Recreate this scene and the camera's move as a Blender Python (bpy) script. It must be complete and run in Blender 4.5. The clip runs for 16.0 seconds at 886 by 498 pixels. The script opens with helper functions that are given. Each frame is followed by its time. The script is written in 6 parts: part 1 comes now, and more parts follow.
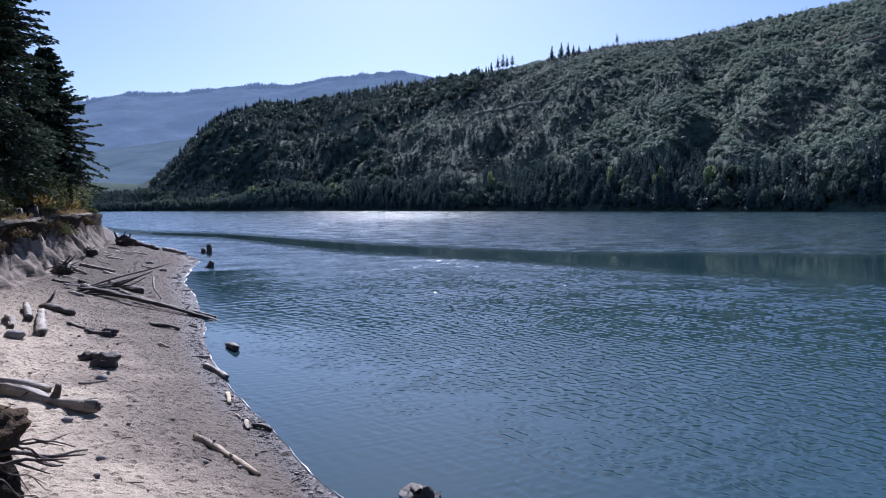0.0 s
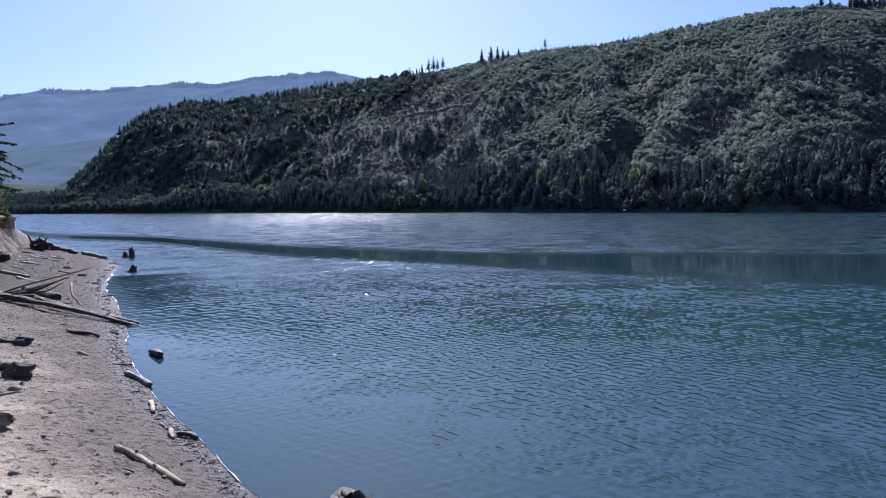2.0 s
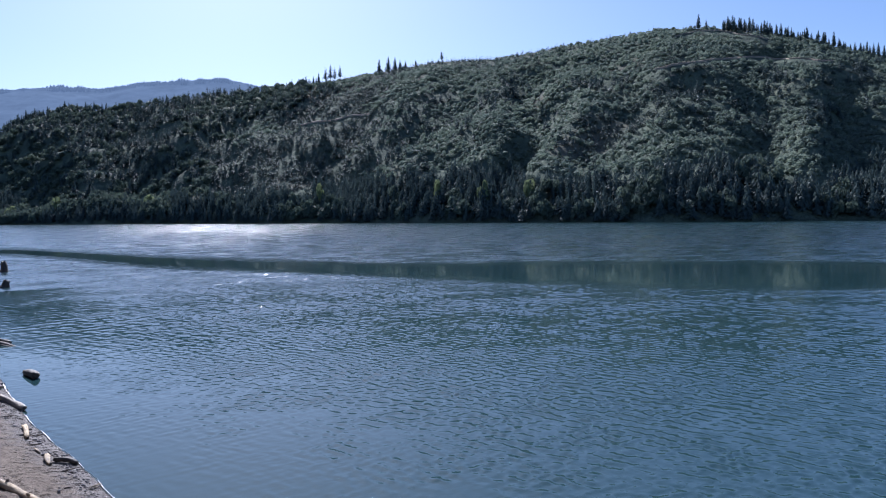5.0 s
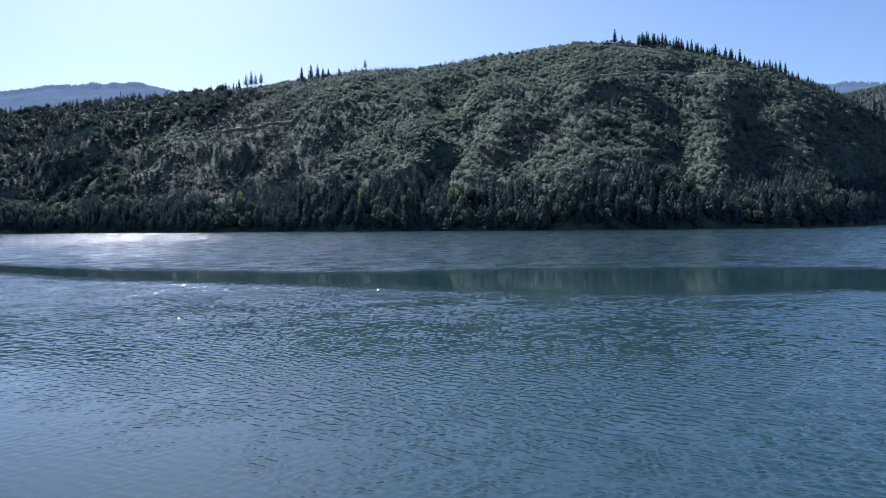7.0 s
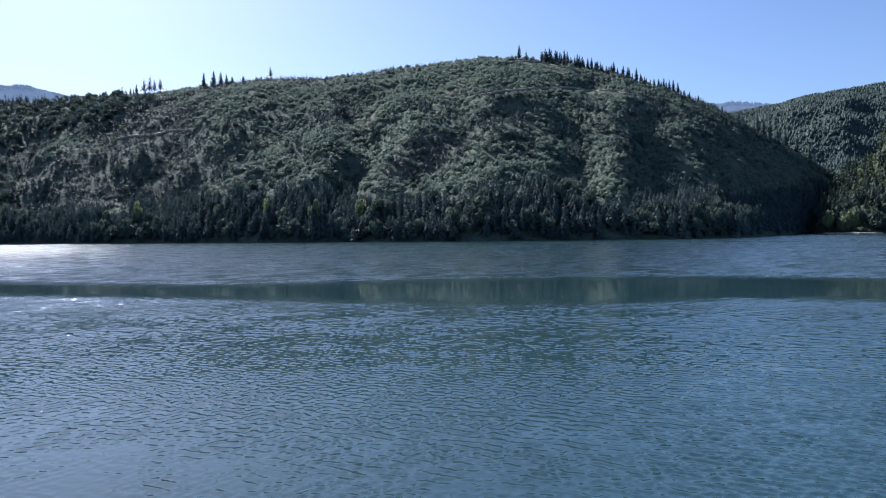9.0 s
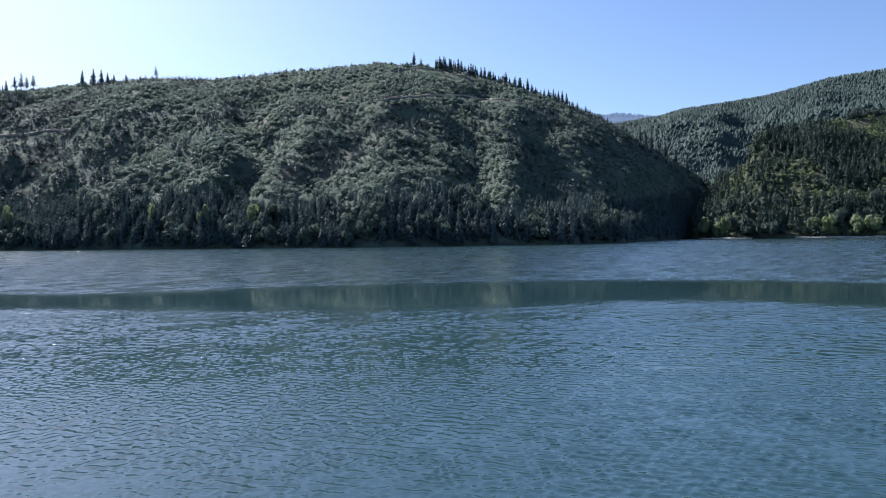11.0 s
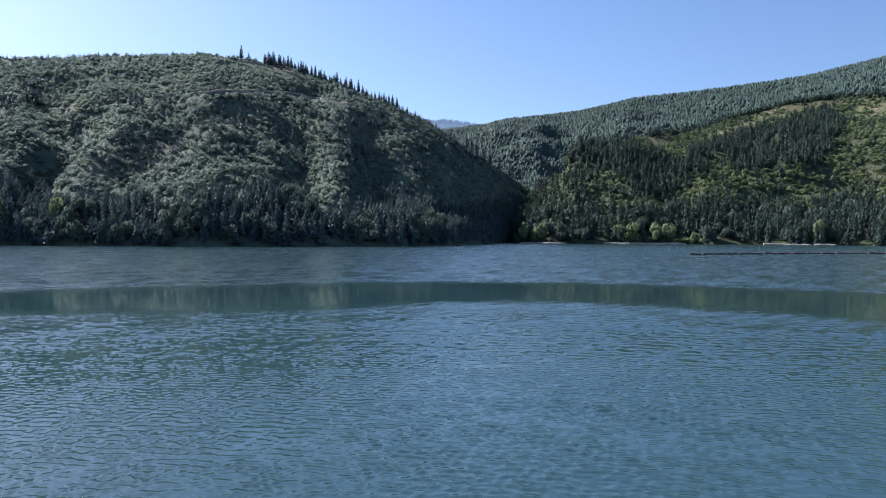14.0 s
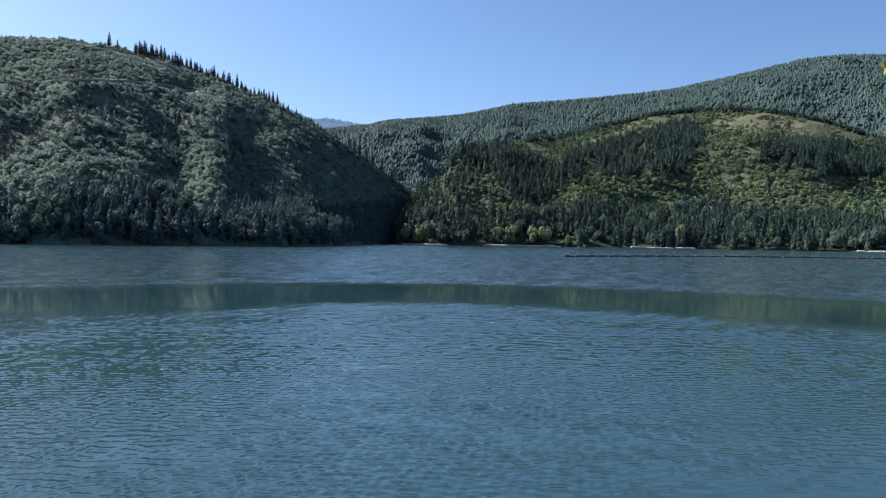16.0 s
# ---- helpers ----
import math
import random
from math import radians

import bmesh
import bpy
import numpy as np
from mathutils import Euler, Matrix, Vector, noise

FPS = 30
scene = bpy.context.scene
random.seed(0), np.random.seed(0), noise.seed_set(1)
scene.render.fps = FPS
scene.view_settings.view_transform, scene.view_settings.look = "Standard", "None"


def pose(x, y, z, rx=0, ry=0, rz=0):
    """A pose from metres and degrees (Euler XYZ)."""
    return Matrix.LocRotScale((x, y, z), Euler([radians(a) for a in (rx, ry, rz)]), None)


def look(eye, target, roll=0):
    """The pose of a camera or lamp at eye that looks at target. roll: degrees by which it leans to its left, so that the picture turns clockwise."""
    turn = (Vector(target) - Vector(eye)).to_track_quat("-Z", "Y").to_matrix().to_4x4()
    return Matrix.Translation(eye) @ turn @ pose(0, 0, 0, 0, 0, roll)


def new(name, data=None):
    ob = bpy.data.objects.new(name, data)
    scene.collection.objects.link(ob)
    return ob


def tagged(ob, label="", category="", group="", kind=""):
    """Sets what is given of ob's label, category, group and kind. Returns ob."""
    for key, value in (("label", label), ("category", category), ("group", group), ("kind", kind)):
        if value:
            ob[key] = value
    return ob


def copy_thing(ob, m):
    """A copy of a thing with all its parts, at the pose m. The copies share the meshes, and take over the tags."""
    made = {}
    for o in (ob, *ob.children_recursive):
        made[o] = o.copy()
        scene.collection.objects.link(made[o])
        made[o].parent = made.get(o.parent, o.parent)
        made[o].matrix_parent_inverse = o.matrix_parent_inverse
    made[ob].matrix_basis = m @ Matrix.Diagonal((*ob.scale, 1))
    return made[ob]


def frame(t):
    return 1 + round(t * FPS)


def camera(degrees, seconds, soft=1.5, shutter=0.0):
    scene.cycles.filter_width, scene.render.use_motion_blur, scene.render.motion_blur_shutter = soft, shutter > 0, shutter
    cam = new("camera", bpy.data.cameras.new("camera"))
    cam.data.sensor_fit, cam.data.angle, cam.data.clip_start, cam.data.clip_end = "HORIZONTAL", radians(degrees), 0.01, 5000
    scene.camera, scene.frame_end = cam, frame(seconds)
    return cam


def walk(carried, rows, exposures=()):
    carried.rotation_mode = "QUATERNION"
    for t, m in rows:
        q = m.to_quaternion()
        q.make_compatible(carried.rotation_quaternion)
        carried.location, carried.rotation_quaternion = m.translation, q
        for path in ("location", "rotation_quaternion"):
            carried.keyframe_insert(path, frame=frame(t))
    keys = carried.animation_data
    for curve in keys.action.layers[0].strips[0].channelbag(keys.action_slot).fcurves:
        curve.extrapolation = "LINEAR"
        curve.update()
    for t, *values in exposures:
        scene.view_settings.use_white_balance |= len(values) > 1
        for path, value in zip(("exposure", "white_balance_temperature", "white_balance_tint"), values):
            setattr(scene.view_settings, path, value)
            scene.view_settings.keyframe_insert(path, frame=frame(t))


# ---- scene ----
# ------------------------------------------------------------------ camera
cam = camera(62.04, 16.0, soft=1.1)
PATH = [  # t, x, y, z, tilt, lean, turn
    (0, -0.000, -0.000, 5.000, 86.55, 0.50, 0.00),
    (0.5, 0.009, -0.000, 5.000, 86.43, 0.60, -1.25),
    (1, 0.019, -0.000, 5.000, 86.42, 0.45, -2.74),
    (1.5, 0.028, -0.001, 5.000, 86.39, 0.57, -4.08),
    (2, 0.037, -0.002, 5.000, 86.63, 0.59, -5.30),
    (2.5, 0.044, -0.002, 5.000, 86.70, 0.59, -6.37),
    (3, 0.052, -0.003, 5.000, 86.75, 0.70, -7.54),
    (3.5, 0.062, -0.005, 5.000, 86.86, 0.67, -8.86),
    (4, 0.072, -0.007, 5.000, 86.99, 0.60, -10.37),
    (6.5, 0.119, -0.018, 5.000, 87.89, 0.83, -17.37),
    (7, 0.130, -0.022, 5.000, 87.93, 0.75, -19.02),
    (7.5, 0.141, -0.026, 5.000, 88.18, 0.65, -20.68),
    (8, 0.153, -0.030, 5.000, 88.45, 0.71, -22.47),
    (8.5, 0.164, -0.035, 5.000, 88.58, 0.70, -24.21),
    (9, 0.176, -0.041, 5.000, 88.71, 0.70, -26.16),
    (11.5, 0.238, -0.078, 5.000, 88.98, 0.68, -36.43),
    (12, 0.250, -0.088, 5.000, 88.86, 0.45, -38.75),
    (12.5, 0.263, -0.098, 5.000, 88.95, 0.16, -41.08),
    (13, 0.273, -0.107, 5.000, 89.08, 0.05, -43.00),
    (13.5, 0.284, -0.118, 5.000, 89.00, -0.13, -45.18),
    (14, 0.295, -0.130, 5.000, 89.11, -0.21, -47.49),
    (14.5, 0.307, -0.144, 5.000, 89.06, -0.40, -50.16),
    (15, 0.318, -0.157, 5.000, 89.28, -0.48, -52.61),
    (15.5, 0.326, -0.168, 5.000, 89.38, -0.66, -54.63),
    (16, 0.334, -0.180, 5.000, 89.26, -0.78, -56.65),
]
EXPOSURES = [(0, 0.86, 5330, 22), (4, 0.96, 5400, 20), (9, 1.14, 5620, 18), (12.5, 1.40, 5850, 17), (15, 1.38, 5800, 15), (16, 1.28, 5780, 13)]
walk(cam, [(t, pose(x, y, z, rx, ry, rz)) for t, x, y, z, rx, ry, rz in PATH], EXPOSURES)

# ------------------------------------------------------------------ daylight
SUN_AZ, SUN_EL = -2.5, 37.5          # degrees: to the right of the first view, above the horizon
world = bpy.data.worlds.new("sky")
scene.world = world
world.use_nodes = True
wn = world.node_tree.nodes
wn.clear()
sky = wn.new("ShaderNodeTexSky")
sky.sky_type = "NISHITA"
sky.sun_disc = False
sky.sun_elevation = radians(SUN_EL)
sky.sun_rotation = radians(SUN_AZ)
sky.altitude = 250
sky.air_density = 1.0
sky.dust_density = 0.95
sky.ozone_density = 4.0
bg = wn.new("ShaderNodeBackground")
bg.inputs["Strength"].default_value = 0.057
wout = wn.new("ShaderNodeOutputWorld")
world.node_tree.links.new(sky.outputs[0], bg.inputs[0])
world.node_tree.links.new(bg.outputs[0], wout.inputs[0])

sun_data = bpy.data.lights.new("sun", "SUN")
sun_data.energy = 5.0
sun_data.angle = radians(0.53)
sun_data.color = (1.0, 0.95, 0.86)
sun = new("sun", sun_data)
sdir = Vector((math.sin(radians(SUN_AZ)) * math.cos(radians(SUN_EL)),
               math.cos(radians(SUN_AZ)) * math.cos(radians(SUN_EL)), math.sin(radians(SUN_EL))))
sun.matrix_world = look(sdir * 400, (0, 0, 0))


# ------------------------------------------------------------------ helpers
rng = np.random.default_rng(7)


def vnoise(x, y, seed=0):
    """Smooth value noise in -1..1, on arrays."""
    x, y = np.asarray(x, float), np.asarray(y, float)
    xi, yi = np.floor(x).astype(np.int64), np.floor(y).astype(np.int64)
    fx, fy = x - xi, y - yi
    fx, fy = fx * fx * (3 - 2 * fx), fy * fy * (3 - 2 * fy)

    def h(i, j):
        n = (i * 374761393 + j * 668265263 + seed * 974634777) & 0xFFFFFFFF
        n = ((n ^ (n >> 13)) * 1274126177) & 0xFFFFFFFF
        return ((n ^ (n >> 16)) & 0xFFFF) / 32767.5 - 1
    a = h(xi, yi) * (1 - fx) + h(xi + 1, yi) * fx
    b = h(xi, yi + 1) * (1 - fx) + h(xi + 1, yi + 1) * fx
    return a * (1 - fy) + b * fy


def fbm(x, y, octaves=4, seed=0):
    s, a, v = 0.0, 1.0, 0.0
    for o in range(octaves):
        v = v + a * vnoise(np.asarray(x) * 2 ** o + 17.3 * o, np.asarray(y) * 2 ** o - 9.1 * o, seed + o)
        s += a
        a *= 0.5
    return v / s


def mesh_np(name, verts, tris=None, quads=None, material=None, smooth=False):
    """A mesh from numpy arrays of vertices and of triangles and quads."""
    me = bpy.data.meshes.new(name)
    verts = np.asarray(verts, np.float32)
    loops, starts, totals = [], [], []
    n = 0
    for f, k in ((tris, 3), (quads, 4)):
        if f is not None and len(f):
            f = np.asarray(f, np.int32)
            loops.append(f.ravel())
            starts.append(n + np.arange(len(f), dtype=np.int32) * k)
            totals.append(np.full(len(f), k, np.int32))
            n += f.size
    me.vertices.add(len(verts))
    me.vertices.foreach_set("co", verts.ravel())
    me.loops.add(n)
    me.loops.foreach_set("vertex_index", np.concatenate(loops))
    starts = np.concatenate(starts)
    me.polygons.add(len(starts))
    me.polygons.foreach_set("loop_start", starts)
    me.polygons.foreach_set("loop_total", np.concatenate(totals))
    me.polygons.foreach_set("use_smooth", np.full(len(starts), smooth))
    me.update(calc_edges=True)
    if material:
        me.materials.append(material)
    return me


def grid_quads(nu, nv):
    i = np.arange(nu * nv).reshape(nu, nv)
    return np.stack([i[:-1, :-1], i[1:, :-1], i[1:, 1:], i[:-1, 1:]], -1).reshape(-1, 4)


def part(name, me, parent, label=""):
    ob = new(name, me)
    ob.parent = parent
    return tagged(ob, label)


def thing(name, label, category, group="", kind="", at=(0, 0, 0)):
    ob = new(name)
    ob.empty_display_size = 0.1
    ob.location = at
    return tagged(ob, label, category, group, kind)


def scatter(template, places, sizes, widths, turns, leans=None):
    """Copies of a template (verts, tris) joined: places n x 3, heights, widths and turns n."""
    tv, tf = template
    n, k = len(places), len(tv)
    c, s = np.cos(turns)[:, None], np.sin(turns)[:, None]
    x = (tv[None, :, 0] * c - tv[None, :, 1] * s) * widths[:, None]
    y = (tv[None, :, 0] * s + tv[None, :, 1] * c) * widths[:, None]
    z = tv[None, :, 2] * sizes[:, None]
    if leans is not None:
        x, y = x + z * leans[:, :1], y + z * leans[:, 1:]
    v = np.stack([x, y, z], -1) + places[:, None, :]
    f = tf[None] + (np.arange(n) * k)[:, None, None]
    return v.reshape(-1, 3), f.reshape(-1, 3)


def join_parts(pieces):
    vs, fs, n = [], [], 0
    for v, f in pieces:
        vs.append(v)
        fs.append(f + n)
        n += len(v)
    return np.concatenate(vs), np.concatenate(fs)


# ------------------------------------------------------------------ materials
def material(name):
    m = bpy.data.materials.new(name)
    m.use_nodes = True
    nt = m.node_tree
    return m, nt, nt.nodes["Principled BSDF"]


def node(nt, kind, **inputs):
    n = nt.nodes.new(kind)
    for k, v in inputs.items():
        n.inputs[k.replace("_", " ")].default_value = v
    return n


def ramp(nt, fac, stops):
    r = nt.nodes.new("ShaderNodeValToRGB")
    el = r.color_ramp.elements
    while len(el) < len(stops):
        el.new(0.5)
    for e, (p, c) in zip(el, stops):
        e.position, e.color = p, (*c, 1) if len(c) == 3 else (c[0], c[0], c[0], 1)
    nt.links.new(fac, r.inputs[0])
    return r.outputs[0]


def mapped(nt, scale=(1, 1, 1), coords="Object", turn=(0, 0, 0)):
    tc = nt.nodes.new("ShaderNodeTexCoord")
    mp = nt.nodes.new("ShaderNodeMapping")
    mp.inputs["Scale"].default_value = scale
    mp.inputs["Rotation"].default_value = turn
    nt.links.new(tc.outputs[coords], mp.inputs["Vector"])
    return mp.outputs[0]


def turned(nt, angle, sx, sy):
    """Ground coordinates with x along a crest that points angle degrees from east, stretched."""
    a = mapped(nt, (1, 1, 1), turn=(0, 0, radians(-angle)))
    mp = nt.nodes.new("ShaderNodeMapping")
    mp.inputs["Scale"].default_value = (sx, sy, 1)
    nt.links.new(a, mp.inputs["Vector"])
    return mp.outputs[0]


def noise_of(nt, vec, scale, detail=4.0, rough=0.55, dist=0.0):
    n = node(nt, "ShaderNodeTexNoise", Scale=scale, Detail=detail, Roughness=rough, Distortion=dist)
    if vec is not None:
        nt.links.new(vec, n.inputs["Vector"])
    return n.outputs["Fac"]


def mix(nt, fac, a, b, mode="MIX"):
    m = nt.nodes.new("ShaderNodeMix")
    m.data_type, m.blend_type = "RGBA", mode
    for v, i in ((fac, 0), (a, 6), (b, 7)):
        if hasattr(v, "is_linked"):
            nt.links.new(v, m.inputs[i])
        else:
            m.inputs[i].default_value = v if i == 0 else (*v, 1)
    return m.outputs[2]


def math_node(nt, op, a, b=0.0, c=0.0, clamp=False):
    m = nt.nodes.new("ShaderNodeMath")
    m.operation, m.use_clamp = op, clamp
    for v, i in ((a, 0), (b, 1), (c, 2)):
        if hasattr(v, "is_linked"):
            nt.links.new(v, m.inputs[i])
        else:
            m.inputs[i].default_value = v
    return m.outputs[0]


def bump(nt, bsdf, height, strength=0.5, distance=0.05, under=None, width=0.1):
    b = node(nt, "ShaderNodeBump", Strength=strength, Distance=distance, Filter_Width=width)
    nt.links.new(height, b.inputs["Height"])
    if under is not None:
        nt.links.new(under, b.inputs["Normal"])
    if bsdf is not None:
        nt.links.new(b.outputs[0], bsdf.inputs["Normal"])
    return b.outputs[0]


def foliage(name, dark, light, through_light=0.35, rough=0.6, grain=0.0):
    """Leaves and needles: a colour of its own for each clump, and some light through them. grain: size of the relief
    and of its darker hollows, metres.
    """
    m, nt, b = material(name)
    geo = nt.nodes.new("ShaderNodeNewGeometry")
    big = noise_of(nt, geo.outputs["Position"], 0.02, 3)
    f = math_node(nt, "MULTIPLY_ADD", geo.outputs["Random Per Island"], 0.5,
                  math_node(nt, "MULTIPLY_ADD", big, 1.6, -0.55), clamp=True)
    col = ramp(nt, f, [(0.0, dark), (1.0, light)])
    nt.links.new(col, b.inputs["Base Color"])
    b.inputs["Roughness"].default_value = rough
    b.inputs["Specular IOR Level"].default_value = 0.03
    tr = nt.nodes.new("ShaderNodeBsdfTranslucent")
    if grain:
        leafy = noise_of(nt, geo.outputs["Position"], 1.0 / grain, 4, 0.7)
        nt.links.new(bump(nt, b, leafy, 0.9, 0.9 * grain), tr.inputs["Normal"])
        # the relief's low spots are darkened in the colour too
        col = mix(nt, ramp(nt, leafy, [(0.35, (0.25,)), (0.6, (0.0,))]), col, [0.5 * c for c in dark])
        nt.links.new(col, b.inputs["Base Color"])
    nt.links.new(col, tr.inputs["Color"])
    ms = nt.nodes.new("ShaderNodeMixShader")
    ms.inputs[0].default_value = through_light
    nt.links.new(b.outputs[0], ms.inputs[1])
    nt.links.new(tr.outputs[0], ms.inputs[2])
    nt.links.new(ms.outputs[0], nt.nodes["Material Output"].inputs["Surface"])
    return m


def wood(name, a, b_, dark, scale=1.0, rough=0.75):
    m, nt, b = material(name)
    vec = mapped(nt, (2.0 * scale, 30 * scale, 30 * scale))
    grain = noise_of(nt, vec, 1.0, 6, 0.6, 0.4)
    blot = noise_of(nt, mapped(nt, (1, 1, 1)), 3.0 * scale, 4)
    col = ramp(nt, grain, [(0.3, a), (0.7, b_)])
    col = mix(nt, ramp(nt, blot, [(0.45, (0.0,)), (0.72, (0.85,))]), col, dark)
    rnd = nt.nodes.new("ShaderNodeObjectInfo")
    col = mix(nt, math_node(nt, "MULTIPLY", rnd.outputs["Random"], 0.25), col, (0.1, 0.085, 0.07))
    nt.links.new(col, b.inputs["Base Color"])
    b.inputs["Roughness"].default_value = rough
    knots = noise_of(nt, mapped(nt, (1.5, 7, 7)), 1.0, 5, 0.7)
    bump(nt, b, grain, 0.9, 0.02, bump(nt, None, knots, 0.8, 0.05))
    return m


M_DRIFT = wood("bleached_driftwood", (0.34, 0.285, 0.22), (0.19, 0.16, 0.125), (0.09, 0.07, 0.055))
M_YELLOW = wood("peeled_yellow_wood", (0.46, 0.35, 0.20), (0.30, 0.215, 0.12), (0.13, 0.09, 0.06))
M_DARKWOOD = wood("dark_wet_wood", (0.075, 0.055, 0.045), (0.04, 0.03, 0.025), (0.02, 0.016, 0.014))
M_BARK = wood("conifer_bark", (0.10, 0.075, 0.06), (0.055, 0.042, 0.035), (0.03, 0.024, 0.02), 0.4, 0.9)
M_ENDGRAIN = wood("log_end_wood", (0.12, 0.09, 0.065), (0.07, 0.05, 0.04), (0.03, 0.022, 0.018))

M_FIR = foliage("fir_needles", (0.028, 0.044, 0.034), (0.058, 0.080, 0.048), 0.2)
# far-shore foliage: the haze's paler, bluer tone is put into these colours
M_FARFIR = foliage("hazed_forest_needles", (0.050, 0.074, 0.077), (0.078, 0.108, 0.098), 0.22)
M_BACKFIR = foliage("hazed_ridge_needles", (0.058, 0.086, 0.080), (0.080, 0.112, 0.091), 0.2)
M_THICKET = foliage("hazed_thicket_leaves", (0.070, 0.100, 0.088), (0.130, 0.166, 0.120), 0.35, grain=0.9)
# darker copy of the forest needles: the spur belt's shade is in the colour
M_SPURFIR_SHADED = foliage("shaded_fir_needles", (0.032, 0.050, 0.041), (0.056, 0.080, 0.058), 0.15)
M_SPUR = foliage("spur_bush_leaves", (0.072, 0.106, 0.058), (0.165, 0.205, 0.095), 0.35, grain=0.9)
# paler and bluer as well, for the haze over the logged slope
M_YOUNG = foliage("hazed_plantation_leaves", (0.130, 0.174, 0.148), (0.205, 0.252, 0.185), 0.45, grain=0.7)
M_MAPLE = foliage("broad_leaves", (0.13, 0.17, 0.09), (0.26, 0.30, 0.15), 0.4)
M_BUSH = foliage("bank_bush_leaves", (0.07, 0.088, 0.038), (0.19, 0.19, 0.075), 0.35)
M_DRYGRASS = foliage("dry_grass_blades", (0.14, 0.11, 0.055), (0.34, 0.25, 0.12), 0.3, 0.8)
M_DRYBUSH = foliage("dry_bush_leaves", (0.16, 0.11, 0.05), (0.36, 0.26, 0.09), 0.4)
M_DRYSCRUB = foliage("dry_scrub_leaves", (0.055, 0.042, 0.026), (0.17, 0.125, 0.062), 0.3)
M_PALE = wood("pale_far_driftwood", (0.62, 0.56, 0.48), (0.5, 0.45, 0.38), (0.4, 0.35, 0.3), 0.2)
M_YELLOWLEAF = foliage("yellow_leaves", (0.34, 0.30, 0.05), (0.55, 0.46, 0.10), 0.5)


def make_sand():
    m, nt, b = material("grey_beach_sand")
    geo = nt.nodes.new("ShaderNodeNewGeometry")
    pos = geo.outputs["Position"]
    fine = noise_of(nt, pos, 45.0, 5, 0.65)
    mid = noise_of(nt, pos, 6.0, 6, 0.65)
    broad = noise_of(nt, pos, 0.45, 4, 0.6)
    col = ramp(nt, mid, [(0.3, (0.33, 0.268, 0.198)), (0.7, (0.72, 0.60, 0.455))])
    col = mix(nt, ramp(nt, broad, [(0.4, (0.0,)), (0.65, (0.55,))]), col, (0.36, 0.292, 0.225))
    col = mix(nt, 0.35, col, ramp(nt, fine, [(0.3, (0.18, 0.146, 0.114)), (0.7, (0.74, 0.62, 0.475))]))
    # bark debris; the specks also stand in for the dimples' dark shade
    speck = node(nt, "ShaderNodeTexVoronoi", Scale=4.4)
    nzs = node(nt, "ShaderNodeTexNoise", Scale=7.0, Detail=3.0)
    nt.links.new(pos, nzs.inputs["Vector"])
    nt.links.new(mix(nt, 0.22, pos, nzs.outputs["Color"], "ADD"), speck.inputs["Vector"])
    col = mix(nt, ramp(nt, speck.outputs["Distance"], [(0.07, (0.85,)), (0.15, (0.0,))]), col, (0.09, 0.072, 0.06))
    sep = nt.nodes.new("ShaderNodeSeparateXYZ")
    nt.links.new(pos, sep.inputs[0])
    edge = math_node(nt, "MULTIPLY_ADD", mid, 0.25, -0.1)
    damp = math_node(nt, "SUBTRACT", sep.outputs["Z"], edge)
    wet = ramp(nt, damp, [(0.02, (1.0,)), (0.12, (0.0,))])
    half = ramp(nt, math_node(nt, "MULTIPLY_ADD", broad, -0.9, math_node(nt, "ADD", damp, 0.25)), [(0.0, (0.9,)), (0.22, (0.6,)), (0.55, (0.0,))])
    # gravel farther along, with the shaded sides of its bumps put into the colour
    gravel = math_node(nt, "MULTIPLY_ADD", mid, 16.0, math_node(nt, "ADD", sep.outputs["Y"], -17.0))
    gravel = math_node(nt, "MULTIPLY", ramp(nt, math_node(nt, "MULTIPLY", gravel, 0.02), [(0.26, (0.0,)), (0.62, (0.92,))]), 1.0)
    col = mix(nt, gravel, col, ramp(nt, fine, [(0.35, (0.03, 0.025, 0.021)), (0.65, (0.125, 0.104, 0.086))]))
    col = mix(nt, half, col, ramp(nt, fine, [(0.35, (0.07, 0.058, 0.05)), (0.65, (0.22, 0.18, 0.15))]))
    col = mix(nt, wet, col, (0.10, 0.085, 0.08))
    nt.links.new(col, b.inputs["Base Color"])
    nt.links.new(ramp(nt, wet, [(0.0, (0.95,)), (1.0, (0.6,))]), b.inputs["Roughness"])
    b.inputs["Specular IOR Level"].default_value = 0.12
    dimple = node(nt, "ShaderNodeTexVoronoi", Scale=5.0)
    nz = node(nt, "ShaderNodeTexNoise", Scale=2.0, Detail=2.0)
    nt.links.new(pos, nz.inputs["Vector"])
    warp = mix(nt, 0.25, pos, nz.outputs["Color"], "ADD")
    nt.links.new(warp, dimple.inputs["Vector"])
    pits = ramp(nt, dimple.outputs["Distance"], [(0.08, (0.0,)), (0.42, (1.0,))])
    n1 = bump(nt, None, pits, 1.0, 0.16)
    n2 = bump(nt, None, mid, 1.0, 0.16, n1)
    bump(nt, b, fine, 0.9, 0.02, n2)
    return m


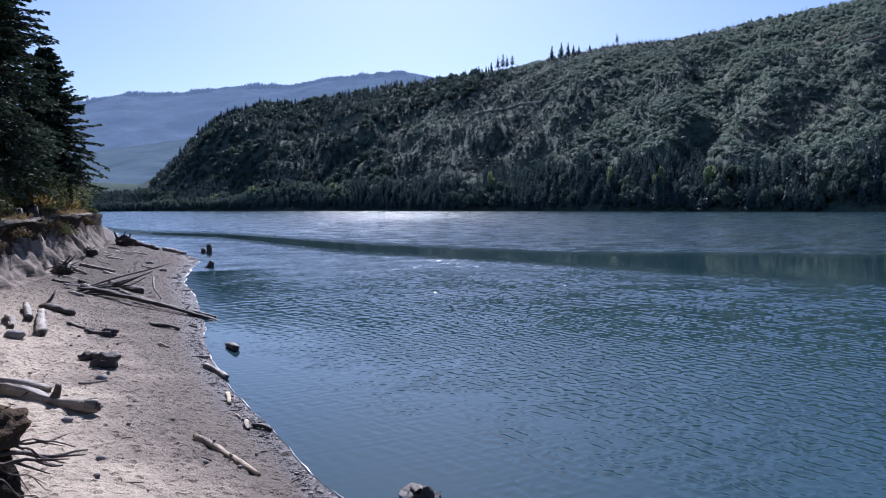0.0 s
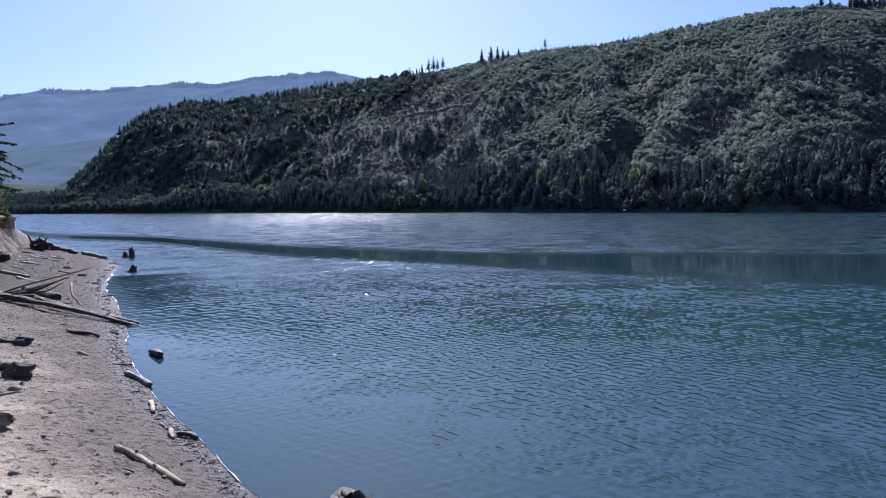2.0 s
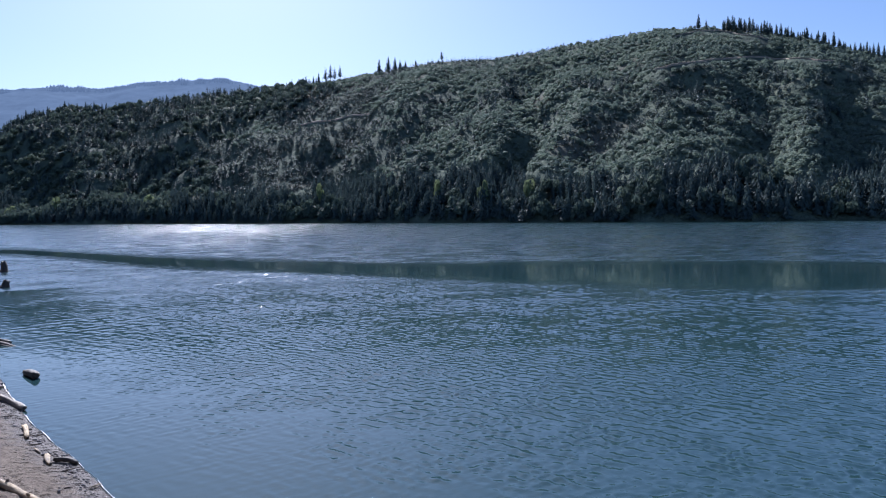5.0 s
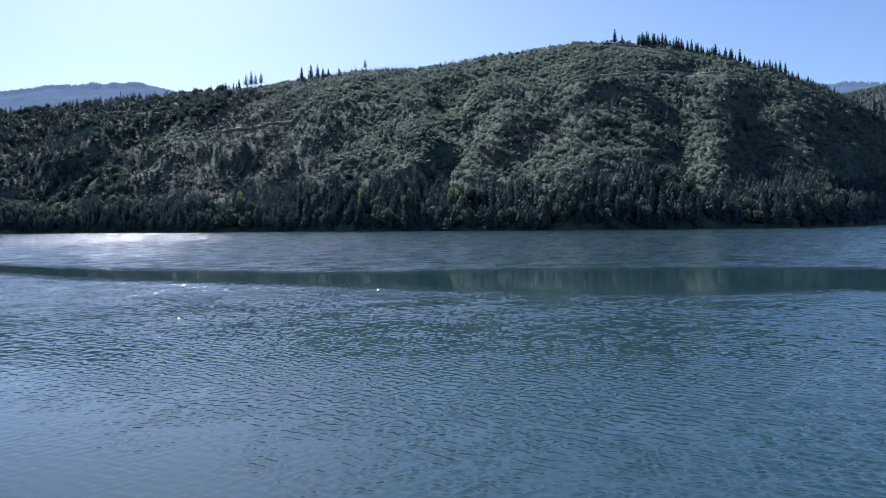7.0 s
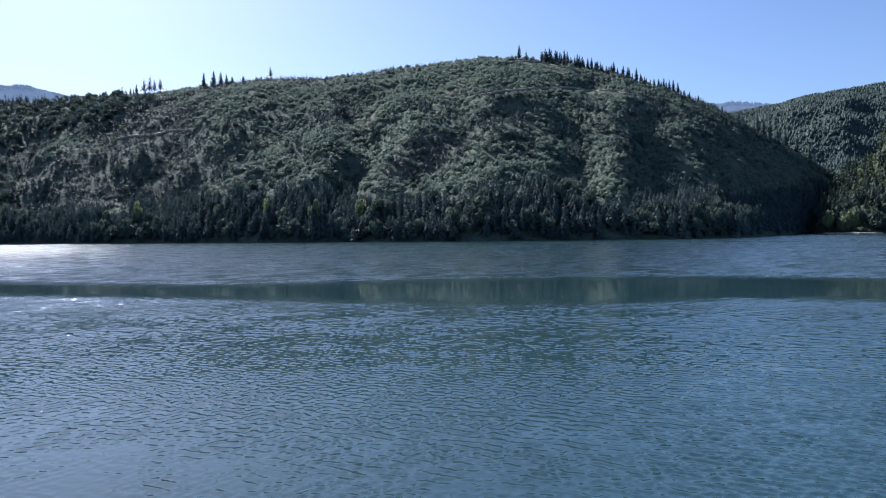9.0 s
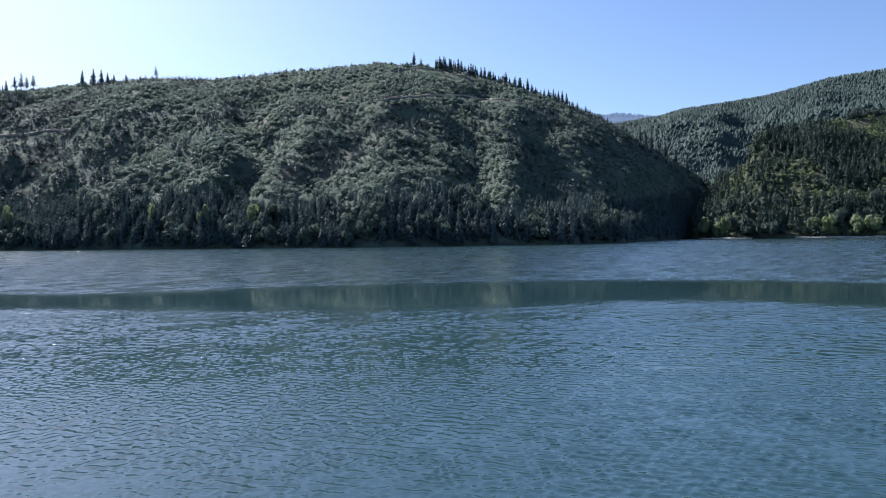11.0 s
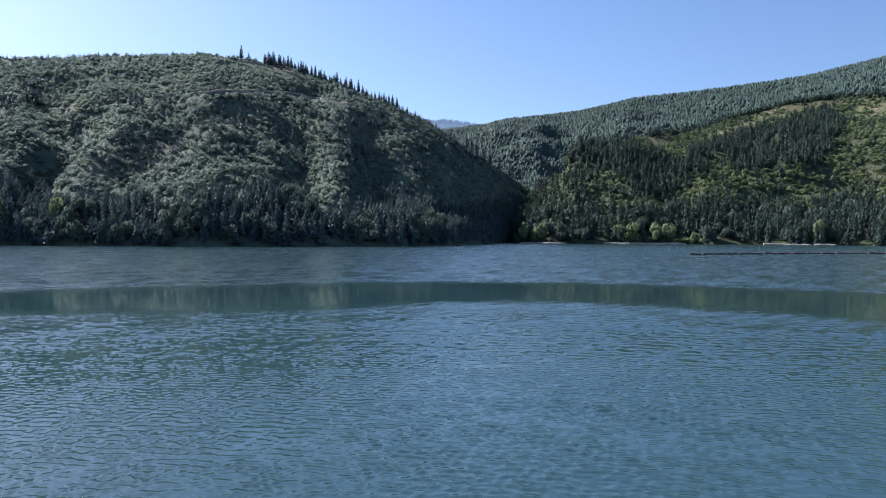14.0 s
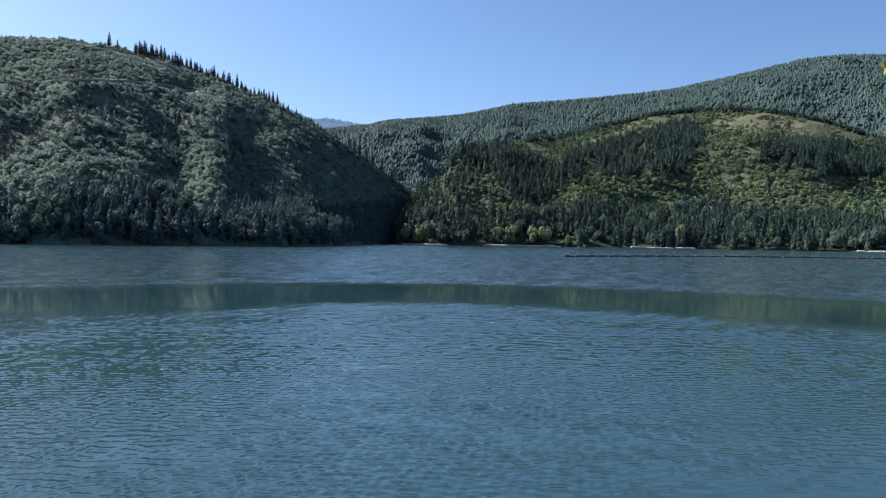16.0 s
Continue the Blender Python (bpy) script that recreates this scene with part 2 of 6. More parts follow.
def make_soil():
    """Ground of the bank: pale silt on the steep face, dry grass and earth on the flat."""
    m, nt, b = material("silt_bank_soil")
    geo = nt.nodes.new("ShaderNodeNewGeometry")
    pos = geo.outputs["Position"]
    strat = noise_of(nt, mapped(nt, (0.8, 0.8, 5.0)), 1.0, 5, 0.65, 0.5)
    run = noise_of(nt, mapped(nt, (1.6, 1.6, 0.25)), 1.0, 5, 0.65)
    col = ramp(nt, strat, [(0.3, (0.15, 0.122, 0.10)), (0.7, (0.33, 0.28, 0.235))])
    col = mix(nt, ramp(nt, run, [(0.42, (0.0,)), (0.56, (0.8,))]), col, (0.085, 0.066, 0.052))
    sep = nt.nodes.new("ShaderNodeSeparateXYZ")
    nt.links.new(geo.outputs["Normal"], sep.inputs[0])
    flat = ramp(nt, sep.outputs["Z"], [(0.80, (0.0,)), (0.93, (1.0,))])
    turf = ramp(nt, noise_of(nt, pos, 1.2, 6, 0.65), [(0.35, (0.06, 0.05, 0.032)), (0.6, (0.17, 0.13, 0.07))])
    sp2 = nt.nodes.new("ShaderNodeSeparateXYZ")
    nt.links.new(pos, sp2.inputs[0])
    flat = math_node(nt, "MULTIPLY", flat, math_node(nt, "GREATER_THAN", sp2.outputs["Z"], 2.6))
    col = mix(nt, flat, col, turf)
    nt.links.new(col, b.inputs["Base Color"])
    b.inputs["Roughness"].default_value = 0.95
    b.inputs["Specular IOR Level"].default_value = 0.08
    n1 = bump(nt, None, strat, 0.6, 0.12)
    bump(nt, b, noise_of(nt, pos, 14.0, 5), 0.6, 0.05, n1)
    return m


def make_hillside(name, low, high, bare, amount):
    m, nt, b = material(name)
    geo = nt.nodes.new("ShaderNodeNewGeometry")
    pos = geo.outputs["Position"]
    a = noise_of(nt, pos, 0.08, 6, 0.65)
    c = noise_of(nt, pos, 0.010, 5, 0.6)
    col = ramp(nt, a, [(0.3, low), (0.7, high)])
    col = mix(nt, ramp(nt, c, [(amount, (0.0,)), (amount + 0.12, (0.8,))]), col, bare)
    nt.links.new(col, b.inputs["Base Color"])
    b.inputs["Roughness"].default_value = 0.95
    b.inputs["Specular IOR Level"].default_value = 0.05
    n1 = bump(nt, None, a, 1.0, 5.0)
    bump(nt, b, noise_of(nt, pos, 0.5, 5), 0.8, 1.0, n1)
    return m


def make_earth(name, low, high, root):
    """Crumbling topsoil: crumbs, clods and pale root hairs."""
    m, nt, b = material(name)
    geo = nt.nodes.new("ShaderNodeNewGeometry")
    pos = geo.outputs["Position"]
    clod = noise_of(nt, pos, 3.0, 6, 0.7)
    crumb = noise_of(nt, pos, 22.0, 5, 0.7)
    col = ramp(nt, clod, [(0.3, low), (0.7, high)])
    col = mix(nt, ramp(nt, crumb, [(0.55, (0.0,)), (0.75, (0.6,))]), col, root)
    nt.links.new(col, b.inputs["Base Color"])
    b.inputs["Roughness"].default_value = 0.97
    b.inputs["Specular IOR Level"].default_value = 0.05
    n1 = bump(nt, None, clod, 1.0, 0.25)
    bump(nt, b, crumb, 1.0, 0.05, n1)
    return m


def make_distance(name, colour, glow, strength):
    """Mountains some kilometres off; the haze before them is painted on as a surface glow."""
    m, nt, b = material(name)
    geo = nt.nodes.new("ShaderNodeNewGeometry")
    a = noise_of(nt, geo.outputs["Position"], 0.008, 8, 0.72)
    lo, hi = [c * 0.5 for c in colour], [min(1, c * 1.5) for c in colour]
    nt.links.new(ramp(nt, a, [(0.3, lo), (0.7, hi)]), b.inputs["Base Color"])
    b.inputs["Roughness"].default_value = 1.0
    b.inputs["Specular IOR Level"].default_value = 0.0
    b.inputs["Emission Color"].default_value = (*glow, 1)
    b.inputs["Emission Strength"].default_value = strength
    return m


def make_water():
    m, nt, b = material("lake_water")
    geo = nt.nodes.new("ShaderNodeNewGeometry")
    pos = geo.outputs["Position"]
    nt.nodes.remove(b)
    body = node(nt, "ShaderNodeBsdfDiffuse", Color=(0.017, 0.041, 0.045, 1))
    gloss = nt.nodes.new("ShaderNodeBsdfGlossy")
    gloss.distribution = "BECKMANN"
    gloss.inputs["Color"].default_value = (1, 1, 1, 1)
    fres = node(nt, "ShaderNodeFresnel", IOR=1.333)
    both = nt.nodes.new("ShaderNodeMixShader")
    nt.links.new(fres.outputs[0], both.inputs[0])
    nt.links.new(body.outputs[0], both.inputs[1])
    nt.links.new(gloss.outputs[0], both.inputs[2])
    nt.links.new(both.outputs[0], nt.nodes["Material Output"].inputs["Surface"])
    att = nt.nodes.new("ShaderNodeAttribute")
    att.attribute_name = "wind"
    # gusts: the slick's ragged rim, and cat's-paws of a few metres
    wob = noise_of(nt, turned(nt, 20, 0.5, 1.6), 0.55, 6, 0.75)
    wind = math_node(nt, "MULTIPLY_ADD", math_node(nt, "SUBTRACT", wob, 0.5), 1.0, att.outputs["Fac"])
    wind = ramp(nt, wind, [(0.20, (0.04,)), (0.36, (0.3,)), (0.9, (1.0,))])
    paws = noise_of(nt, turned(nt, 12, 0.55, 1.0), 0.30, 8, 0.78)
    paws = ramp(nt, paws, [(0.34, (0.60,)), (0.5, (1.0,)), (0.66, (1.3,))])
    gust = ramp(nt, noise_of(nt, mapped(nt, (0.6, 1, 1)), 0.045, 4, 0.6), [(0.3, (0.65,)), (0.7, (1.0,))])
    amp = math_node(nt, "MULTIPLY", wind, gust)
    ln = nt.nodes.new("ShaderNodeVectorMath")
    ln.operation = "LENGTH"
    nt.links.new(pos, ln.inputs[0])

    # distance is from the viewer's spot at the origin; chop is fitted to it
    def by_view_distance(a, b_, lo, hi):
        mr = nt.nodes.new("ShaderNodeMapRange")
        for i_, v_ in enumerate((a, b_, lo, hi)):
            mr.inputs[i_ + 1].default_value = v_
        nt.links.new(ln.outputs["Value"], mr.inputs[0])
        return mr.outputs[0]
    # chop too fine to see singly from the viewer's spot becomes gloss that is spread
    spread, calm = by_view_distance(28.0, 58.0, 0.015, 0.205), by_view_distance(14.0, 50.0, 0.02, 0.06)
    w2 = noise_of(nt, turned(nt, 25, 0.8, 1.6), 5.0, 2, 0.5, 0.3)
    w3 = noise_of(nt, turned(nt, 25, 0.6, 1.3), 0.6, 4, 0.7, 0.4)
    w5 = noise_of(nt, turned(nt, 10, 0.7, 1.2), 0.14, 5, 0.75, 0.4)
    # sparse steep cusps that catch the sun
    w4 = ramp(nt, noise_of(nt, turned(nt, 40, 1.0, 1.3), 8.0, 1, 0.5), [(0.65, (0.0,)), (0.76, (1.0,))])
    h = math_node(nt, "MULTIPLY_ADD", math_node(nt, "MULTIPLY", w4, by_view_distance(22.0, 34.0, 0.0, 2.6)), 1.0, math_node(nt, "MULTIPLY", w2, by_view_distance(12.0, 24.0, 0.8, 0.0)))
    h = math_node(nt, "MULTIPLY_ADD", w3, by_view_distance(55.0, 130.0, 0.0, 8.0), h)
    h = math_node(nt, "MULTIPLY_ADD", w5, by_view_distance(110.0, 300.0, 0.0, 34.0), h)
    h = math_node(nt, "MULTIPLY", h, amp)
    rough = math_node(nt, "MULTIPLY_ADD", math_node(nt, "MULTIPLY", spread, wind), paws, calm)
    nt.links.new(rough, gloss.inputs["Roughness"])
    nrm = bump(nt, None, h, 1.0, WAVE_HEIGHT, width=0.02)
    nt.links.new(nrm, gloss.inputs["Normal"])
    nt.links.new(nrm, fres.inputs["Normal"])
    return m


WAVE_HEIGHT = 0.016
M_SAND = make_sand()
M_SOIL = make_soil()
# logged ground drawn towards the haze's blue-grey, like its young trees
M_HILL = make_hillside("logged_hillside", (0.055, 0.074, 0.060), (0.110, 0.134, 0.092), (0.17, 0.145, 0.11), 0.57)
M_RIGHTHILL = make_hillside("cleared_spur_ground", (0.042, 0.055, 0.034), (0.080, 0.090, 0.052), (0.11, 0.10, 0.065), 0.56)
M_DRYSLOPE = make_hillside("dry_grass_slope", (0.085, 0.092, 0.050), (0.130, 0.125, 0.072), (0.18, 0.138, 0.096), 0.52)
# coloured like the shaded, hazed crowns that stand on it
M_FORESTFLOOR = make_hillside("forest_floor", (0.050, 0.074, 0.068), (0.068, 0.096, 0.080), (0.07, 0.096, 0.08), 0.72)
M_FAR = make_distance("haze_glow_mountain_forest", (0.05, 0.065, 0.08), (0.30, 0.43, 0.64), 0.20)
M_MIDFAR = make_distance("haze_glow_valley_forest", (0.05, 0.065, 0.070), (0.28, 0.41, 0.58), 0.14)
M_MEADOW = make_distance("haze_glow_valley_meadow", (0.060, 0.070, 0.045), (0.30, 0.42, 0.55), 0.075)
M_WATER = make_water()
M_BED = make_hillside("lake_bed_silt", (0.08, 0.08, 0.07), (0.14, 0.13, 0.11), (0.1, 0.1, 0.08), 0.5)

# ------------------------------------------------------------------ ground of the near shore
# waterline, foot and top edge of the bank, matched point by point (x, y)
WATERLINE = [(90, -34), (34, -9), (15, 0.5), (6, 5.6), (1.4, 9.2), (-1.9, 12.5), (-3.7, 15.9), (-6.1, 20.5), (-8.3, 25.5),
             (-10.4, 31.8), (-13.6, 40.0), (-17.2, 48.7), (-20.0, 58.0), (-23.3, 69.5), (-31.8, 85.4), (-46, 107), (-80, 176), (-160, 330)]
FOOT = [(84, -40), (30, -13), (10, -2.5), (3.6, 1.2), (0.6, 2.9), (-2.5, 5.0), (-4.4, 7.2), (-7.6, 11.0), (-11.6, 16.6),
        (-16.0, 25.0), (-20.1, 33.2), (-23.0, 43.5), (-26.7, 53.7), (-30.0, 63.0), (-36.0, 78.0), (-50, 104), (-86, 172), (-168, 326)]
TOPS = [3.3, 3.3, 3.3, 3.3, 3.3, 3.25, 3.2, 3.3, 3.6, 3.9, 4.1, 4.3, 4.4, 4.4, 4.4, 4.0, 3.5, 3.0]


def curve_through(points, n):
    """Smooth (Catmull-Rom) samples, n to a span."""
    p = np.array(points, float)
    p = np.vstack([2 * p[0] - p[1], p, 2 * p[-1] - p[-2]])
    t = np.linspace(0, 1, n, endpoint=False)[:, None]
    out = []
    for i in range(1, len(p) - 2):
        a, b_, c, d = p[i - 1:i + 3]
        out.append(0.5 * (2 * b_ + (c - a) * t + (2 * a - 5 * b_ + 4 * c - d) * t ** 2 + (3 * b_ - a - 3 * c + d) * t ** 3))
    out.append(p[-2][None])
    return np.vstack(out)


SPAN = 44
wl = curve_through(WATERLINE, SPAN)
ft = curve_through(FOOT, SPAN)
tp = curve_through([(z, 0) for z in TOPS], SPAN)[:, 0]
across = ft - wl
across /= np.linalg.norm(across, axis=1)[:, None]
wob = 0.9 * fbm(ft[:, 0] / 3.0, ft[:, 1] / 3.0, 3, 5)
ft = ft + across * wob[:, None]
wl = wl + across * (0.18 * fbm(wl[:, 0] / 2.2, wl[:, 1] / 2.2, 3, 8))[:, None]


INLAND = np.array([-0.82, -0.572])


def beach_sheet():
    """Lake bed, beach, bank face and the flat above, all one sheet."""
    cols, zs, kinds = [], [], []
    for d in (60, 25, 10, 4, 2, 1, 0.5):
        cols.append(wl - across * d)
        zs.append(np.full(len(wl), -0.14 * d ** 0.9))
    nb = 96
    for i in range(nb + 1):
        u = i / nb
        cols.append(wl + (ft - wl) * u)
        zs.append(1.1 * (0.65 * u + 0.35 * u * u) * np.clip(np.linalg.norm(ft - wl, axis=1) / 7, 0.5, 1.1))
    foot_z = zs[-1].copy()
    n_face = 20
    for i in range(1, n_face + 1):
        u = i / n_face
        cols.append(ft + across * (1.25 * u + 0.45 * math.sin(u * 3.0) - 0.35 * max(0, u - 0.8) / 0.2))
        zs.append(foot_z + (tp - foot_z) * (u ** 0.95))
    n_sand = 7 + nb + 1
    for d in (2.2, 3.2, 4.8, 7.5, 12, 20, 35, 60, 120, 260, 600, 1500, 4000):
        cols.append(ft + across * 2.0 + INLAND * (d - 2.0))
        zs.append(tp + 0.12 * np.sqrt(d) + 0.0004 * d * d / (1 + d / 60))
    xy, z = np.stack(cols, 1), np.stack(zs, 1)
    n = fbm(xy[..., 0] / 1.4, xy[..., 1] / 1.4, 4, 2)
    lump = fbm(xy[..., 0] / 0.35, xy[..., 1] / 0.35, 2, 3)
    w = np.clip(z / 0.35, 0, 1)
    pock = fbm(xy[..., 0] / 0.16, xy[..., 1] / 0.16, 2, 13)
    z = z + w * (0.07 * n + 0.045 * lump - 0.075 * np.clip(pock - 0.05, 0, 1))
    face = np.zeros(xy.shape[1])
    face[n_sand:n_sand + n_face - 1] = 1
    gul = fbm(xy[..., 0] / 1.1 + 40, xy[..., 1] / 1.1, 3, 11)
    chunk = fbm(xy[..., 0] / 2.6 + z * 0.5, xy[..., 1] / 2.6 - z * 0.4, 3, 15)
    fine = fbm(xy[..., 0] / 0.45 + z, xy[..., 1] / 0.45 + z * 1.3, 2, 16)
    xy = xy + across[:, None, :] * ((0.75 * gul + 0.7 * chunk + 0.16 * fine) * face[None])[..., None]
    return xy, z, n_sand


gxy, gz, n_sand = beach_sheet()
gv = np.concatenate([gxy, gz[..., None]], -1)
nS, nT = gz.shape
me = mesh_np("ground", gv.reshape(-1, 3), quads=grid_quads(nS, nT), smooth=True)
me.materials.append(M_SAND)
me.materials.append(M_SOIL)
# dark topsoil of the upper face, the overhang's shadow put into its colour
M_EARTH_SHADED = make_earth("dark_earth_and_shade", (0.030, 0.024, 0.019), (0.080, 0.062, 0.046), (0.15, 0.115, 0.08))
me.materials.append(M_EARTH_SHADED)
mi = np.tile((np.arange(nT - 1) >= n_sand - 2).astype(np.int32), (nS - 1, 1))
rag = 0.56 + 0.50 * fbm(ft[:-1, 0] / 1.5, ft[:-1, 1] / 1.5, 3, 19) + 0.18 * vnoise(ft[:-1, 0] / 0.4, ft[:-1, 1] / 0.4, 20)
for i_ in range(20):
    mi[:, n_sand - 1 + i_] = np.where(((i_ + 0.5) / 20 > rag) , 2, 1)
me.polygons.foreach_set("material_index", mi.ravel())
ground = tagged(new("ground", me), "grey sandy lake beach below an eroded pale silt bank", "ground", kind="structure")

_all_pts = gv.reshape(-1, 3)


def ground_z(x, y):
    """Height of the near shore's ground at a place."""
    d = (_all_pts[:, 0] - x) ** 2 + (_all_pts[:, 1] - y) ** 2
    i = np.argpartition(d, 3)[:3]
    w = 1 / (d[i] + 1e-4)
    return float((w * _all_pts[i, 2]).sum() / w.sum())


# ------------------------------------------------------------------ lake
BAND_FAR = [(-160, 330), (-78, 174), (-41, 138), (-14, 102), (0, 87), (12, 75), (24, 71), (37, 67), (50, 60.5), (60, 55), (68, 45), (72.5, 33), (75, 16), (74, 4), (70, -12)]
BAND_NEAR = [(-150, 310), (-69, 154), (-33, 112), (-12, 81), (0, 69.5), (10, 60), (17, 53), (25, 46), (34, 41), (42.5, 38), (48.5, 33), (51, 24), (51.5, 11), (51, 3), (48, -10)]


def polar_interp(points, az):
    p = curve_through(points, 12)
    a, r = np.degrees(np.arctan2(p[:, 0], p[:, 1])), np.hypot(p[:, 0], p[:, 1])
    o = np.argsort(a)
    return np.interp(az, a[o], r[o])


def wavelets(x, y, first, growth, seed):
    """Short wind waves of many lengths from first on, whose crests lie mostly one way; heights for a slope of about one."""
    gw = np.random.default_rng(seed)
    wx = x + first * fbm(x / (12 * first), y / (12 * first), 2, 140)
    wy = y + first * fbm(x / (12 * first) + 30, y / (12 * first), 2, 141)
    z = np.zeros_like(x)
    for i in range(22):
        lam = first * growth ** i * gw.uniform(0.95, 1.05)
        th = radians(40 + gw.normal(0, 15) if i % 5 < 3 else 118 + gw.normal(0, 17))
        k = 2 * math.pi / lam
        ph = k * (math.cos(th) * wx + math.sin(th) * wy) + gw.uniform(0, 6.28)
        # crests sharper than troughs
        z += lam * gw.uniform(0.6, 1.2) * (np.sin(ph) - 0.4 * np.cos(2 * ph))
    patch = 1 + 0.9 * fbm(x / (6 * first), y / (6 * first), 3, 142)
    return 0.052 * z * patch


def lake():
    az = np.concatenate([np.arange(-60, -33, 1.5), np.arange(-33, 90, 0.165), np.arange(91, 150, 3.0)])
    r = np.concatenate([np.geomspace(1.5, 10, 16), np.arange(10.1, 28, 0.072), np.arange(28, 44, 0.105), np.arange(44, 72, 0.19), np.arange(72, 100, 0.4), np.geomspace(100, 1600, 130)])
    A, Rr = np.meshgrid(az, r, indexing="ij")
    x, y = np.sin(np.radians(A)) * Rr, np.cos(np.radians(A)) * Rr
    far, near = polar_interp(BAND_FAR, A), polar_interp(BAND_NEAR, A)
    soft = 0.06 * Rr
    inside = np.minimum((far - Rr) / soft, (Rr - near) / soft)
    wind = np.clip(0.5 - 0.5 * inside, 0, 1)
    # thin calm streaks farther out
    for a0, a1, r0, r1, wd in ((14, 34, 172, 178, 0.012), (20, 44, 250, 235, 0.010), (52, 70, 215, 205, 0.016), (62, 100, 255, 225, 0.010), (30, 62, 330, 300, 0.01)):
        u = (A - a0) / (a1 - a0)
        rc = r0 + (r1 - r0) * u + 4 * vnoise(A / 3.0, A * 0, 4)
        k = np.clip(1.3 - np.abs(Rr - rc) / (wd * Rr), 0, 1) * ((u > 0) & (u < 1)) * np.clip(6 * np.minimum(u, 1 - u), 0, 1)
        wind = np.minimum(wind, 1 - 0.7 * k)
    # sheltered water close to the beach
    line = wl[::8]
    off = np.full(x.shape, 99.0)
    close = Rr < 60
    xc, yc, best = x[close], y[close], np.full(int(close.sum()), 9e9)
    for px_, py_ in line:
        best = np.minimum(best, (xc - px_) ** 2 + (yc - py_) ** 2)
    off[close] = np.sqrt(best)
    wind = wind * np.clip((off + 0.6) / 8.5, 0.22, 1)
    z = np.zeros_like(x)
    ok = (Rr > 9) & (Rr < 105) & (A > -33) & (A < 90)
    xo, yo, ro = x[ok], y[ok], Rr[ok]
    # longer waves take over farther from the viewer, fitted to that view
    z[ok] = WAVE_SLOPE * wind[ok] * np.clip(ro - 9, 0, 1) * (wavelets(xo, yo, 0.21, 1.042, 17) * np.clip((80 - ro) / 34, 0, 1)
                                                            + 0.72 * wavelets(xo, yo, 0.42, 1.05, 27) * np.clip((ro - 27) / 18, 0, 1) * np.clip((105 - ro) / 35, 0, 1))
    v = np.stack([x, y, z], -1).reshape(-1, 3)
    me = mesh_np("lake", v, quads=grid_quads(len(az), len(r)), material=M_WATER, smooth=True)
    at = me.attributes.new("wind", "FLOAT", "POINT")
    at.data.foreach_set("value", wind.astype(np.float32).ravel())
    return tagged(new("lake", me), "blue-green rippled lake water with a calm dark slick", "water", kind="structure")


WAVE_SLOPE = 0.135
water = lake()

v = np.array([(-5000, -5000, -7.5), (5000, -5000, -7.5), (5000, 5000, -7.5), (-5000, 5000, -7.5)], float)
tagged(new("lake_bed", mesh_np("lake_bed", v, quads=[(0, 1, 2, 3)], material=M_BED)), "dark silt bed of the lake", "ground", kind="structure")

# ------------------------------------------------------------------ hills
EYE_H = 5.0


